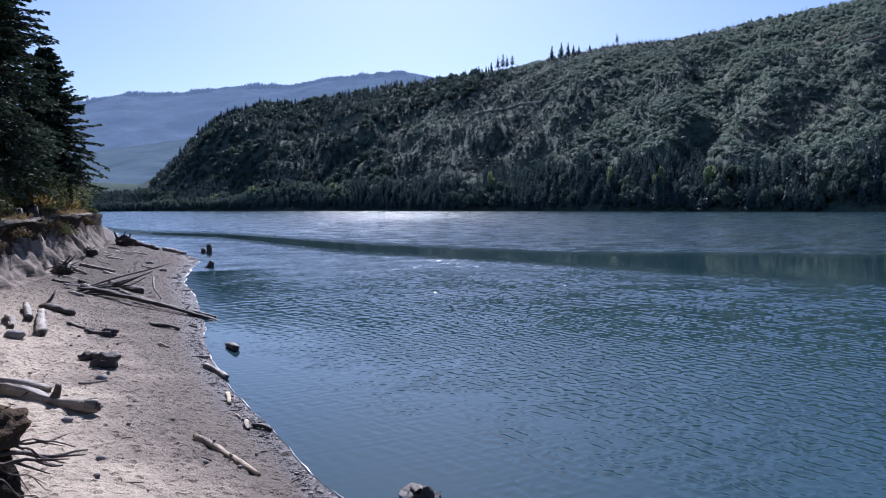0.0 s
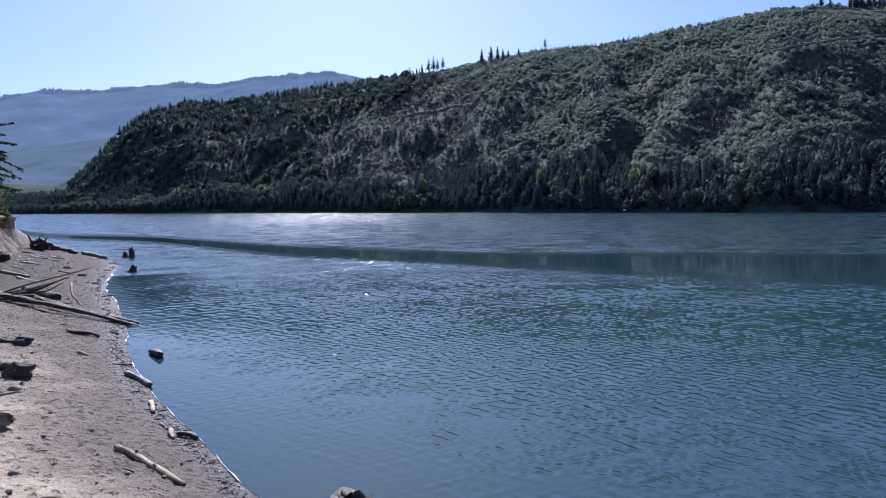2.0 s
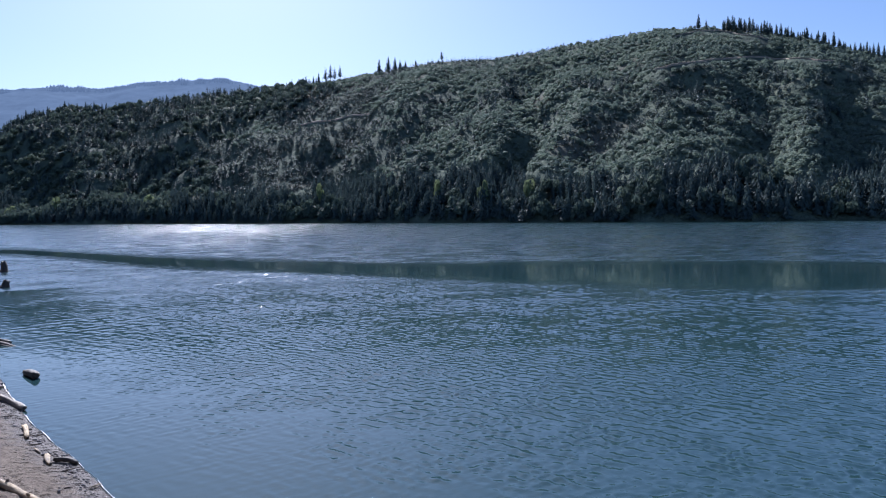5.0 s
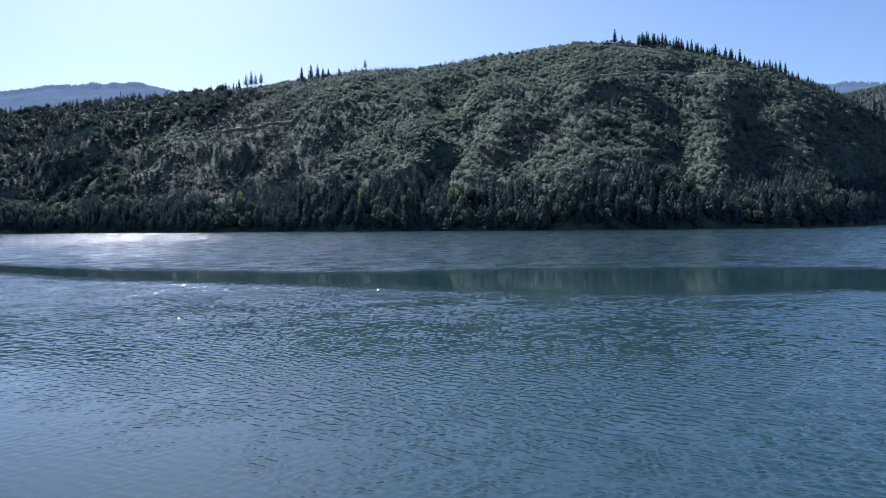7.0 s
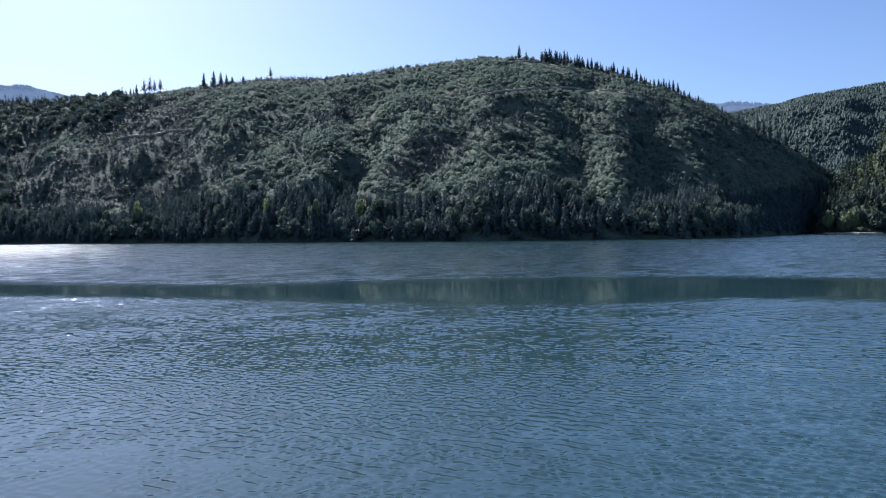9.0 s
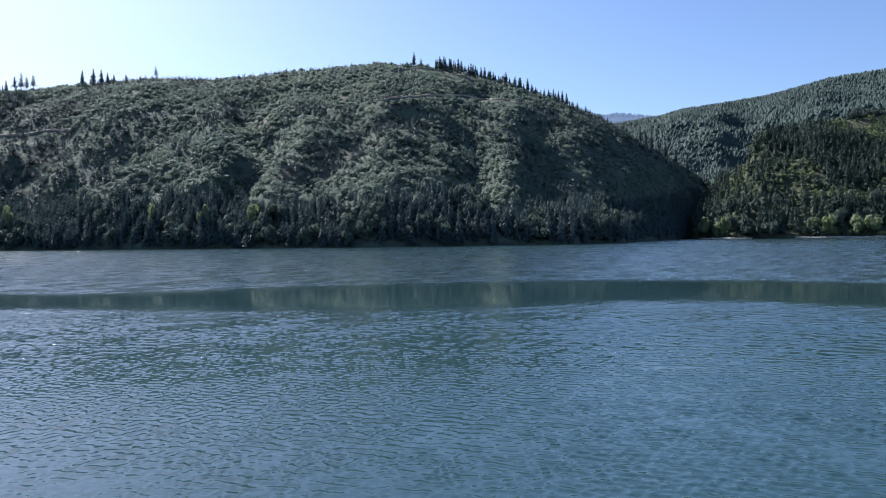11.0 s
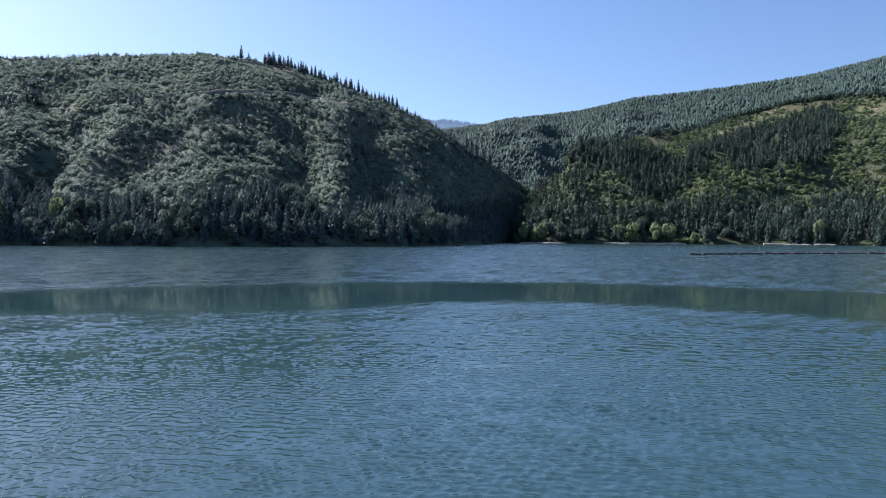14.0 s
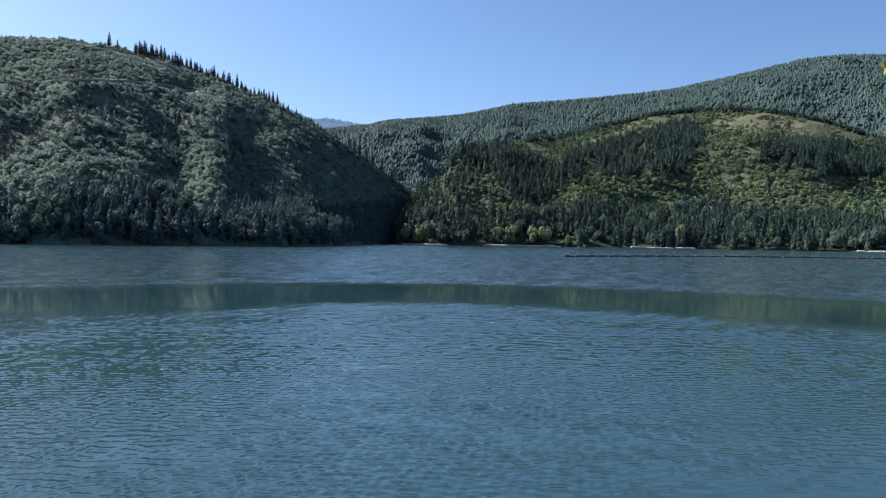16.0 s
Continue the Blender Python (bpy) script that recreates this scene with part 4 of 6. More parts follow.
# spur: dark stands and pale bushes by patch, corners in degrees of azimuth and elevation
a, r, u, p = spur_hill.spots(50, 100, 0.0, 1.02, 5.6, 103)
el = np.degrees(np.arctan2(p[:, 2] - EYE_H, r))
ja = a + 0.5 * vnoise(p[:, 0] / 25, p[:, 1] / 25, 81) + 0.3 * vnoise(p[:, 0] / 8, p[:, 1] / 8, 82)
je = el + 0.35 * vnoise(p[:, 0] / 25 + 9, p[:, 1] / 25, 83) + 0.2 * vnoise(p[:, 0] / 8, p[:, 1] / 8 + 5, 84)
SPUR_BELT = np.array([(50, 2.0), (53.6, 2.4), (56.7, 3.3), (61.2, 2.9), (64.6, 3.2), (67.3, 3.9), (72.6, 3.4), (77.7, 3.7), (80.2, 2.7), (83.4, 2.9), (87.6, 2.6), (100, 2.6)]).T
belt = je + 1.3 < np.interp(a, *SPUR_BELT)
dark = within(ja, je + 0.3, [(65.4, 4.4), (65.9, 6.5), (69.9, 8.0), (72.6, 8.7), (75.1, 8.9), (76.2, 7.9), (75.2, 6.4), (74.7, 5.3), (70.0, 5.1), (67.3, 5.9)])
dark |= within(ja, je + 0.3, [(79.3, 7.5), (81.9, 7.6), (85.5, 7.0), (86.6, 5.3), (82.9, 4.9), (80.1, 6.2)])
dark |= within(ja, je + 0.3, [(61.2, 4.5), (62.3, 6.5), (65.1, 6.5), (66.2, 5.1), (65.7, 3.7), (62.3, 3.2)])
dark |= within(ja, je + 0.2, [(57.6, 5.0), (57.8, 7.2), (58.5, 8.0), (60.9, 8.2), (61.5, 7.2), (62.3, 6.4), (61.2, 5.2)])
dark |= (a > 84) & (je < 6.2) & (je > 4.6)
BARE = ([(62.2, 6.6), (62.8, 7.4), (64.5, 8.0), (65.9, 7.8), (64.6, 6.9)],
        [(67.0, 7.3), (69.9, 8.6), (72.5, 9.5), (75.8, 9.9), (76.3, 8.9), (72.6, 8.5), (68.9, 7.4)],
        [(76.5, 8.1), (76.8, 9.8), (80.0, 9.7), (82.4, 9.3), (84.7, 8.6), (87.2, 7.2), (86.6, 6.4), (84.6, 7.4), (81.5, 7.8), (79.1, 7.7)],
        [(78.0, 6.6), (80.0, 6.9), (83.0, 6.3), (81.0, 6.1)])
bare = np.zeros(len(a), bool)
for patch in BARE:
    bare |= within(ja, je, patch)
bare &= ~dark & (g.uniform(0, 1, len(a)) < np.clip(0.78 + 0.5 * fbm(p[:, 0] / 30, p[:, 1] / 30, 2, 87), 0.3, 1))
belt &= ~((u < 0.035) & ((a < 56) | ((a > 60.2) & (a < 66.8))))
lone = g.uniform(0, 1, len(a)) < np.where(a < 61.5, 0.5, 0.06)
broad = belt & (g.uniform(-0.5, 0.5, len(a)) + 0.6 * vnoise(p[:, 0] / 16, p[:, 1] / 16, 85) > 0.42)
fir = (belt | dark | (lone & ~bare)) & ~broad & (g.uniform(0, 1, len(a)) < 0.8)
n = fir.sum()
forest("spur_forest", TALL_FIR, p[fir], g.uniform(11, 22, n) * np.where(belt[fir], 1.0, 0.75), g.uniform(2.8, 4.6, n), M_SPURFIR_SHADED, "dark conifer stands on the spur", 4)
n = broad.sum()
forest("spur_thicket", CROWNS, p[broad], g.uniform(7, 15, n), g.uniform(3.5, 6.0, n), M_THICKET, "dark broadleaf trees among the spur's conifers", 19)
k = ~belt & ~dark & ~bare & ~(lone & ~bare)
n = k.sum()
forest("spur_regrowth", BUSHES + CROWNS[:1], p[k], g.uniform(2.0, 6.0, n), g.uniform(2.2, 4.2, n), M_SPUR, "sunlit pale green bushes on the spur", 5)

# the dry cleared ground shows on the bare patches
hs = bpy.data.objects["hillside_spur"].data
hs.materials.append(M_DRYSLOPE)
co = np.empty(len(hs.vertices) * 3, np.float32)
hs.vertices.foreach_get("co", co)
co = co.reshape(-1, 3)
va, ve = np.degrees(np.arctan2(co[:, 0], co[:, 1])), np.degrees(np.arctan2(co[:, 2] - EYE_H, np.hypot(co[:, 0], co[:, 1])))
ve = ve + 0.25 * vnoise(co[:, 0] / 20, co[:, 1] / 20, 86)
dry = np.zeros(len(co), bool)
for patch in BARE:
    dry |= within(va, ve, patch)
first_corner = np.empty(len(hs.polygons) * 4, np.int32)
hs.polygons.foreach_get("vertices", first_corner)
hs.polygons.foreach_set("material_index", dry[first_corner.reshape(-1, 4)[:, 0]].astype(np.int32))

# row of dark firs just behind the spur's crest
a, r, u, p = spur_hill.spots(63, 92, 1.004, 1.06, 12.0, 105)
n = len(a)
forest("crest_forest", MID_FIR, p, g.uniform(7, 15, n), g.uniform(2.6, 4.2, n), M_SPURFIR_SHADED, "dark row of conifers behind the spur's crest", 14)

a, r, u, p = back_hill.spots(44, 96, 0.15, 1.03, 7.6, 104)
el = np.degrees(np.arctan2(p[:, 2] - EYE_H, r))
k = (el > np.interp(a, *spur_hill.crest) - 0.5) & (el > np.interp(a, *main_hill.crest, right=0) - 0.5)
p = p[k]
n = len(p)
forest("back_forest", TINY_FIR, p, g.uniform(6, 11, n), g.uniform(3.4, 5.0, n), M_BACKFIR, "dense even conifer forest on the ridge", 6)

# trees along the far ridges, seen only as a rough outline
for hill, a0, a1, name in ((far_left, -36, 6, "far_ridge_trees"), (far_right, 38, 54, "far_right_ridge_trees")):
    a, r, u, p = hill.spots(a0, a1, 0.93, 1.01, 42.0, 106)
    n = len(a)
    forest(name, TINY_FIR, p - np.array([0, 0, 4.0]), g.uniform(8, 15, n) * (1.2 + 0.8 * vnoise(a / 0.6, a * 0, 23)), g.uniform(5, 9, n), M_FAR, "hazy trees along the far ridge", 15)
# ------------------------------------------------------------------ single trees on the skyline
def place_on(hill, az, u):
    S, Rg = float(hill.s(az)), float(hill.r(az))
    r = S + u * (Rg - S)
    return Vector((math.sin(radians(az)) * r, math.cos(radians(az)) * r, float(hill.height(np.array([az]), np.array([r]))[0])))


def cone_trunk(h, r0, r1, sides=7, z0=0.0):
    a = np.arange(sides) * 2 * math.pi / sides
    ring = np.stack([np.cos(a), np.sin(a)], 1)
    v = np.vstack([np.c_[ring * r0, np.full(sides, z0)], np.c_[ring * r1, np.full(sides, h)]])
    q = [(i, (i + 1) % sides, sides + (i + 1) % sides, sides + i) for i in range(sides)]
    return v, q


def far_tree(label, kind, h, w, mat, bare, group):
    """A tree far off: a stem and a crown that begins at a share bare of the height."""
    t = thing("skyline_tree", label, "tree", group)
    tv, tq = cone_trunk(h * 0.9, 0.018 * h, 0.005 * h)
    part("trunk", mesh_np("trunk", tv, quads=tq, material=M_BARK), t)
    v, f = kind
    v = v * np.array([w, w, h * (1 - bare)]) + np.array([0, 0, h * bare])
    part("crown", mesh_np("crown", v, tris=f, material=mat), t)
    return t


SKY_FIR = [far_tree("dark slender conifer standing on the hill's skyline", tufted_conifer(260, 60 + i, 0.30, 0.62), 10, 2.1 - 0.2 * i, M_FARFIR, 0.05, "skyline conifers") for i in range(3)]
SKY_THIN = far_tree("thin tree with a bare stem on the hill's skyline", tufted_conifer(120, 70, 0.32, 0.5), 10, 1.9, M_FARFIR, 0.22, "skyline thin trees")
g = np.random.default_rng(5)
first = {}


def stand_tree(kind, az, u, h):
    p = place_on(main_hill, az, u)
    h = h * 1.25
    m = Matrix.Translation(p - Vector((0, 0, 0.3))) @ Matrix.Rotation(g.uniform(0, 6.28), 4, "Z")
    if kind not in first:
        first[kind] = 1
        kind.matrix_basis = m
        kind.scale = (h / 10,) * 3
        return kind
    c = copy_thing(kind, m)
    c.scale = (h / 10,) * 3
    return c


for az, h in ((3.4, 10), (3.8, 13), (4.3, 17), (4.7, 19), (5.0, 15), (5.4, 16), (3.6, 8), (2.9, 7), (2.2, 7), (1.4, 8), (0.6, 6),
              (8.4, 15), (9.1, 15), (9.6, 14), (10.0, 11), (10.4, 9), (11.2, 8)):
    stand_tree(SKY_FIR[int(g.integers(0, 3))] if az > 7 or az < 4.0 else SKY_THIN, az, 0.98, h)
stand_tree(SKY_THIN, 13.2, 0.99, 12)
for az, h in ((19.0, 4), (22.5, 5), (23.6, 5), (27.4, 5)):
    stand_tree(SKY_THIN, az, 0.99, h)
stand_tree(SKY_FIR[2], 32.2, 0.99, 13)
stand_tree(SKY_THIN, 32.75, 0.99, 8)
az = 33.9
while az < 47.0:
    stand_tree(SKY_FIR[int(g.integers(0, 3))], az, 0.97 + 0.04 * g.random(), float(g.uniform(4.0, 9.0)) * (1.55 if az < 37 else 1.4 if az < 44 else 0.9))
    az += float(g.uniform(0.08, 0.22 if az < 37 else 0.34))
for az, h in ((49.3, 14), (49.7, 17), (50.1, 18), (50.6, 15), (51.1, 16), (51.8, 14), (52.6, 14)):
    stand_tree(SKY_FIR[int(g.integers(0, 3))], az, 0.95, h)
for az in np.arange(-20, -11, 0.26):
    stand_tree(SKY_FIR[int(g.integers(0, 3))], float(az), 0.94 + 0.06 * float(g.random()), float(g.uniform(7, 14)))
# bare snag on the shoulder
snag = thing("dead_snag", "bare grey dead tree standing on the hill's shoulder", "tree")
tv, tq = cone_trunk(15, 0.5, 0.18)
part("trunk", mesh_np("trunk", tv, quads=tq, material=M_BARK), snag)
tv, tq = cone_trunk(13.6, 0.9, 0.4, 6, 11.0)
part("broken_crown", mesh_np("broken_crown", tv, quads=tq, material=M_BARK), snag)
snag.matrix_basis = Matrix.Translation(place_on(main_hill, -4.35, 0.97))

# pale maples among the dark shore firs
for i, (az, r_off, h, w) in enumerate(((53.9, 3, 18, 8.0), (54.6, 2, 15, 7.0), (55.3, 4, 18, 7.0), (61.9, 5, 18, 7.0), (63.6, 5, 18, 8.5), (64.6, 4, 16, 8.0), (60.9, 4, 15, 6), (66.3, 2, 11, 3.5),
                                       (74.6, 9, 18, 5.0), (80.6, 10, 14, 4.0), (16.3, 14, 17, 5.0), (19.9, 20, 15, 5.5), (3.8, 26, 16, 5.0), (12.8, 20, 15, 4.5), (-8.5, 30, 17, 6.5), (-14.5, 40, 16, 6), (-17.2, 30, 15, 7))):
    hill = spur_hill if az > 52 else main_hill
    r = float(hill.s(az)) + r_off
    p = Vector((math.sin(radians(az)) * r, math.cos(radians(az)) * r, float(hill.height(np.array([az]), np.array([r]))[0])))
    t = thing("maple_tree", "pale green broadleaf tree at the far lake shore", "tree", "shore maples")
    tv, tq = cone_trunk(h * 0.6, 0.35, 0.15)
    part("trunk", mesh_np("trunk", tv, quads=tq, material=M_BARK), t)
    v, f = leafy_clump(420, 200 + i, 0.13)
    part("crown", mesh_np("crown", v * np.array([w, w, h]), tris=f, material=M_MAPLE), t)
    t.matrix_basis = Matrix.Translation(p - Vector((0, 0, 0.4)))

# logging roads cut into the slope
def road(line, width, name):
    la, le = np.array(line).T
    az = np.linspace(la[0], la[-1], 60)
    want = np.interp(az, la, le) + 0.05 * np.sin(az * 2.3)
    u = np.linspace(0.05, 1.0, 400)
    A, U = np.meshgrid(az, u, indexing="ij")
    R = main_hill.s(A) + U * (main_hill.r(A) - main_hill.s(A))
    seen = np.maximum.accumulate(np.degrees(np.arctan2(main_hill.height(A, R) - EYE_H, R)), 1)
    mid = R[np.arange(60), np.clip((seen < want[:, None]).sum(1), 0, 399)]
    rows = []
    for d in (-width, width):
        z = main_hill.height(az, mid) + 0.9 + 0.25 * d
        rows.append(np.stack([np.sin(np.radians(az)) * (mid + d), np.cos(np.radians(az)) * (mid + d), z], -1))
        rows.append(rows[-1] - np.array([0, 0, 2.5]))
    v = np.stack([rows[1], rows[0], rows[2], rows[3]], 1).reshape(-1, 3)
    m = mesh_np(name, v, quads=grid_quads(60, 4), material=M_ROAD)
    tagged(new(name, m), "pale gravel logging road across the hillside", "road", kind="structure")


M_ROAD = make_hillside("gravel_road", (0.26, 0.225, 0.18), (0.36, 0.31, 0.25), (0.2, 0.2, 0.12), 0.6)
for line, nm in zip(ROADS, ("road_middle", "road_upper", "road_west")):
    road(line, 2.0, nm)

# ------------------------------------------------------------------ wood, stones and roots
def tube(points, radii, sides=8, rough=0.0, seed=0, caps=True):
    """A bent, tapered limb: verts, quads, tris."""
    p = np.array(points, float)
    rad = np.array(radii, float)
    gg = np.random.default_rng(seed)
    d = np.gradient(p, axis=0)
    d /= np.linalg.norm(d, axis=1)[:, None] + 1e-9
    ref = np.array([0.0, 0.0, 1.0]) if abs(d[:, 2]).mean() < 0.8 else np.array([1.0, 0, 0])
    vs = []
    lump = gg.uniform(-1, 1, sides)
    dist = np.r_[0, np.cumsum(np.linalg.norm(np.diff(p, axis=0), axis=1))]
    for i in range(len(p)):
        s_ = np.cross(d[i], ref)
        s_ /= np.linalg.norm(s_) + 1e-9
        t_ = np.cross(s_, d[i])
        a = np.arange(sides) * 2 * math.pi / sides
        rr = rad[i] * (1 + rough * (0.5 * lump + 1.5 * fbm(np.cos(a) * 1.4 + dist[i] * 2.2 + seed, np.sin(a) * 1.4 + dist[i] * 0.9, 3, seed % 50)))
        ring = p[i] + (np.cos(a) * rr)[:, None] * s_ + (np.sin(a) * rr)[:, None] * t_
        if rough > 0.05 and i in (0, len(p) - 1):
            ring = ring + d[i] * (rad[i] * 3 * rough * gg.uniform(-1, 1, sides))[:, None]
        vs.append(ring)
    v = np.vstack(vs)
    q = [(i * sides + k, i * sides + (k + 1) % sides, (i + 1) * sides + (k + 1) % sides, (i + 1) * sides + k)
         for i in range(len(p) - 1) for k in range(sides)]
    t = []
    if caps:
        n = len(v)
        v = np.vstack([v, p[:1] - d[:1] * rad[0] * 0.1, p[-1:] + d[-1:] * rad[-1] * 0.1])
        e = (len(p) - 1) * sides
        t = [(n, (k + 1) % sides, k) for k in range(sides)] + [(n + 1, e + k, e + (k + 1) % sides) for k in range(sides)]
    return v, q, t


def tube_mesh(name, points, radii, mat, sides=9, rough=0.12, seed=0):
    v, q, t = tube(points, radii, sides, rough, seed)
    return mesh_np(name, v, tris=t, quads=q, material=mat, smooth=True)


def limb_points(length, n, bend, seed, sag=0.0):
    gg = np.random.default_rng(seed)
    x = np.linspace(0, length, n)
    ph = gg.uniform(0, 6.28, 2)
    y = bend * np.sin(x / max(length, 0.1) * 4.2 + ph[0]) - bend * math.sin(ph[0])
    z = 0.5 * bend * np.sin(x / max(length, 0.1) * 5.0 + ph[1]) - 0.5 * bend * math.sin(ph[1]) - sag * (x / length) ** 2
    return np.stack([x, y, z], 1)


def drift_log(name, label, p0, p1, r0, r1, mat=None, bend=0.05, seed=0, lift0=0.0, lift1=0.0, stubs=(), end=None, group="", z=None, rough=0.27):
    """A log that lies from p0 to p1 (plan) on the beach. stubs: (share of the length, length, radius, up angle, side turn)."""
    mat = mat or M_DRIFT
    z0 = (ground_z(*p0) if z is None else z) + 0.72 * r0 + lift0
    z1 = (ground_z(*p1) if z is None else z) + 0.72 * r1 + lift1
    a, b_ = Vector((*p0, z0)), Vector((*p1, z1))
    L = (b_ - a).length
    x = (b_ - a).normalized()
    y = Vector((0, 0, 1)).cross(x).normalized()
    zz = x.cross(y)
    m = Matrix(((x.x, y.x, zz.x, a.x), (x.y, y.y, zz.y, a.y), (x.z, y.z, zz.z, a.z), (0, 0, 0, 1)))
    n = max(7, min(40, int(L / 0.15)))
    pts = limb_points(L, n, bend, seed)
    pts[:, 1] -= np.linspace(0, 1, n) * pts[-1, 1]
    pts[:, 2] -= np.linspace(0, 1, n) * pts[-1, 2]
    gg = np.random.default_rng(seed + 900)
    rad = np.linspace(r0, r1, n) * (1 + 0.5 * fbm(np.linspace(0, L * 1.6, n), np.full(n, seed * 1.7), 3, seed % 60))
    rad[0] *= 0.9
    rad[-1] *= 0.8
    t = thing(name, label, "driftwood", group)
    t.matrix_basis = m
    part("trunk", tube_mesh("trunk", pts, rad, mat, 13, rough, seed), t)
    for i, (s_, r_) in enumerate(((0, r0), (-1, r1))):
        d = pts[1] - pts[0] if s_ == 0 else pts[-2] - pts[-1]
        d = d / np.linalg.norm(d)
        c = pts[s_] - d * 0.11 * r_
        part("end_face", tube_mesh("end_face", [c, c - d * 0.02 * r_ - d * 0.006], [rad[s_] * 0.86, rad[s_] * 0.72], end or M_ENDGRAIN, 10, 0.1, seed + i), t, "dark cracked end grain")
    for i, (s_, ln, r_, up, side) in enumerate(stubs):
        b0 = pts[int(s_ * (n - 1))]
        d = np.array([0.3 * math.cos(side), math.cos(radians(up)) * math.sin(side), math.sin(radians(up))])
        d /= np.linalg.norm(d)
        k = np.linspace(0, 1, 5)[:, None]
        sp = b0 + d * ln * k + np.array([0.06 * ln, 0.05 * ln, 0]) * np.sin(k * 3)
        part("stub", tube_mesh("stub", sp, np.linspace(r_ * 1.25, r_ * 0.7, 5), mat if i % 2 else M_DARKWOOD, 8, 0.12, seed + 30 + i), t, "broken branch stub")
    return t


def blob(seed, sub=2, squash=(1, 1, 0.6), rough=0.25):
    bm = bmesh.new()
    bmesh.ops.create_icosphere(bm, subdivisions=sub, radius=1)
    off = Vector((seed * 3.1, seed * 1.7, seed))
    for v_ in bm.verts:
        k = 1 + rough * noise.noise(v_.co * 1.3 + off) + 0.4 * rough * noise.noise(v_.co * 3.7 + off)
        v_.co = Vector((v_.co.x * squash[0], v_.co.y * squash[1], v_.co.z * squash[2])) * k
    bm.verts.ensure_lookup_table()
    v = np.array([v_.co[:] for v_ in bm.verts])
    f = np.array([[l.index for l in fc.verts] for fc in bm.faces])
    bm.free()
    return v, f


# big pale logs on the sand
drift_log("driftwood_log", "bleached driftwood log with a dark upright branch stub on sand", (-10.2, 15.9), (-7.35, 15.35), 0.17, 0.14, bend=0.12, seed=3,
          lift1=0.06, stubs=((0.66, 0.40, 0.09, 76, 0.5), (0.9, 0.22, 0.08, 30, -1.0), (0.35, 0.1, 0.04, 60, -1.2)))
drift_log("driftwood_log", "weathered grey driftwood log half sunk in sand", (-11.2, 16.4), (-9.1, 16.75), 0.16, 0.10, bend=0.05, seed=4)
drift_log("driftwood_log", "straight pale sawn log lying on sand", (-13.3, 24.1), (-15.9, 28.9), 0.16, 0.13, M_DRIFT, 0.02, 5)
drift_log("driftwood_log", "short pale log lying on sand", (-15.1, 26.6), (-16.8, 29.4), 0.14, 0.11, bend=0.03, seed=6, lift1=0.1)
drift_log("driftwood_log", "bent pale branch lying on sand", (-14.6, 24.6), (-15.9, 26.6), 0.10, 0.07, bend=0.12, seed=7)
drift_log("driftwood_log", "dark broken log with a thin branch on sand", (-17.0, 30.9), (-14.9, 29.4), 0.12, 0.16, M_DARKWOOD, 0.08, 8, stubs=((0.15, 0.9, 0.06, 25, 2.6),))
drift_log("driftwood_log", "long yellow peeled log lying towards the water", (-5.1, 14.8), (-3.3, 12.8), 0.07, 0.04, M_YELLOW, 0.05, 9, stubs=((0.3, 0.12, 0.03, 60, 1.0), (0.6, 0.12, 0.03, 50, -1.0)))
drift_log("driftwood_log", "pale split log at the water's edge", (-7.4, 22.5), (-6.3, 21.1), 0.07, 0.10, M_DRIFT, 0.04, 10)
drift_log("driftwood_log", "short pale stick at the water's edge", (-5.75, 19.2), (-5.35, 18.1), 0.055, 0.045, M_YELLOW, 0.03, 11)
drift_log("driftwood_log", "short pale stick at the water's edge", (-4.55, 16.6), (-4.3, 15.9), 0.055, 0.045, M_YELLOW, 0.03, 12)
drift_log("driftwood_log", "dark short log at the water's edge", (-4.3, 16.2), (-3.85, 16.05), 0.07, 0.06, M_DARKWOOD, 0.03, 13)
drift_log("driftwood_log", "dark waterlogged log lying on sand", (-19.6, 43.0), (-16.4, 39.6), 0.10, 0.22, M_DARKWOOD, 0.12, 14)
drift_log("driftwood_pole", "long dark pole reaching from the sand into water", (-18.6, 37.8), (-9.7, 32.0), 0.14, 0.06, M_DARKWOOD, 0.10, 15, lift0=0.15, lift1=0.03,
          stubs=((0.75, 0.5, 0.04, 20, 2.2), (0.9, 0.6, 0.035, 15, -2.4)))
drift_log("driftwood_pole", "pale pole lying over the dark branches", (-16.6, 37.4), (-10.2, 32.6), 0.07, 0.06, M_DRIFT, 0.05, 16, lift0=0.3, lift1=0.12)
drift_log("driftwood_pole", "dark pole lying at the water's edge", (-11.6, 33.4), (-9.4, 31.4), 0.07, 0.05, M_DARKWOOD, 0.05, 17)
drift_log("driftwood_log", "fallen dark trunk at the foot of the bank", (-39.0, 89.0), (-31.8, 82.0), 0.35, 0.2, M_DARKWOOD, 0.15, 18, lift0=0.3)
drift_log("driftwood_log", "long grey trunk near the point of the beach", (-31.5, 83.0), (-27.2, 77.5), 0.22, 0.14, M_DRIFT, 0.1, 19)
drift_log("driftwood_log", "pale broken plank on the beach", (-24.0, 46.2), (-22.0, 45.2), 0.16, 0.1, M_DRIFT, 0.05, 20)
drift_log("driftwood_log", "pale broken log on the beach", (-24.8, 50.2), (-22.4, 49.9), 0.14, 0.1, M_DRIFT, 0.05, 21)
drift_log("driftwood_log", "dark stick on the beach", (-14.2, 27.6), (-12.9, 26.9), 0.07, 0.05, M_DARKWOOD, 0.04, 22)
drift_log("driftwood_log", "curved dark branch on the beach", (-11.9, 29.6), (-10.5, 28.9), 0.10, 0.06, M_DARKWOOD, 0.10, 23)
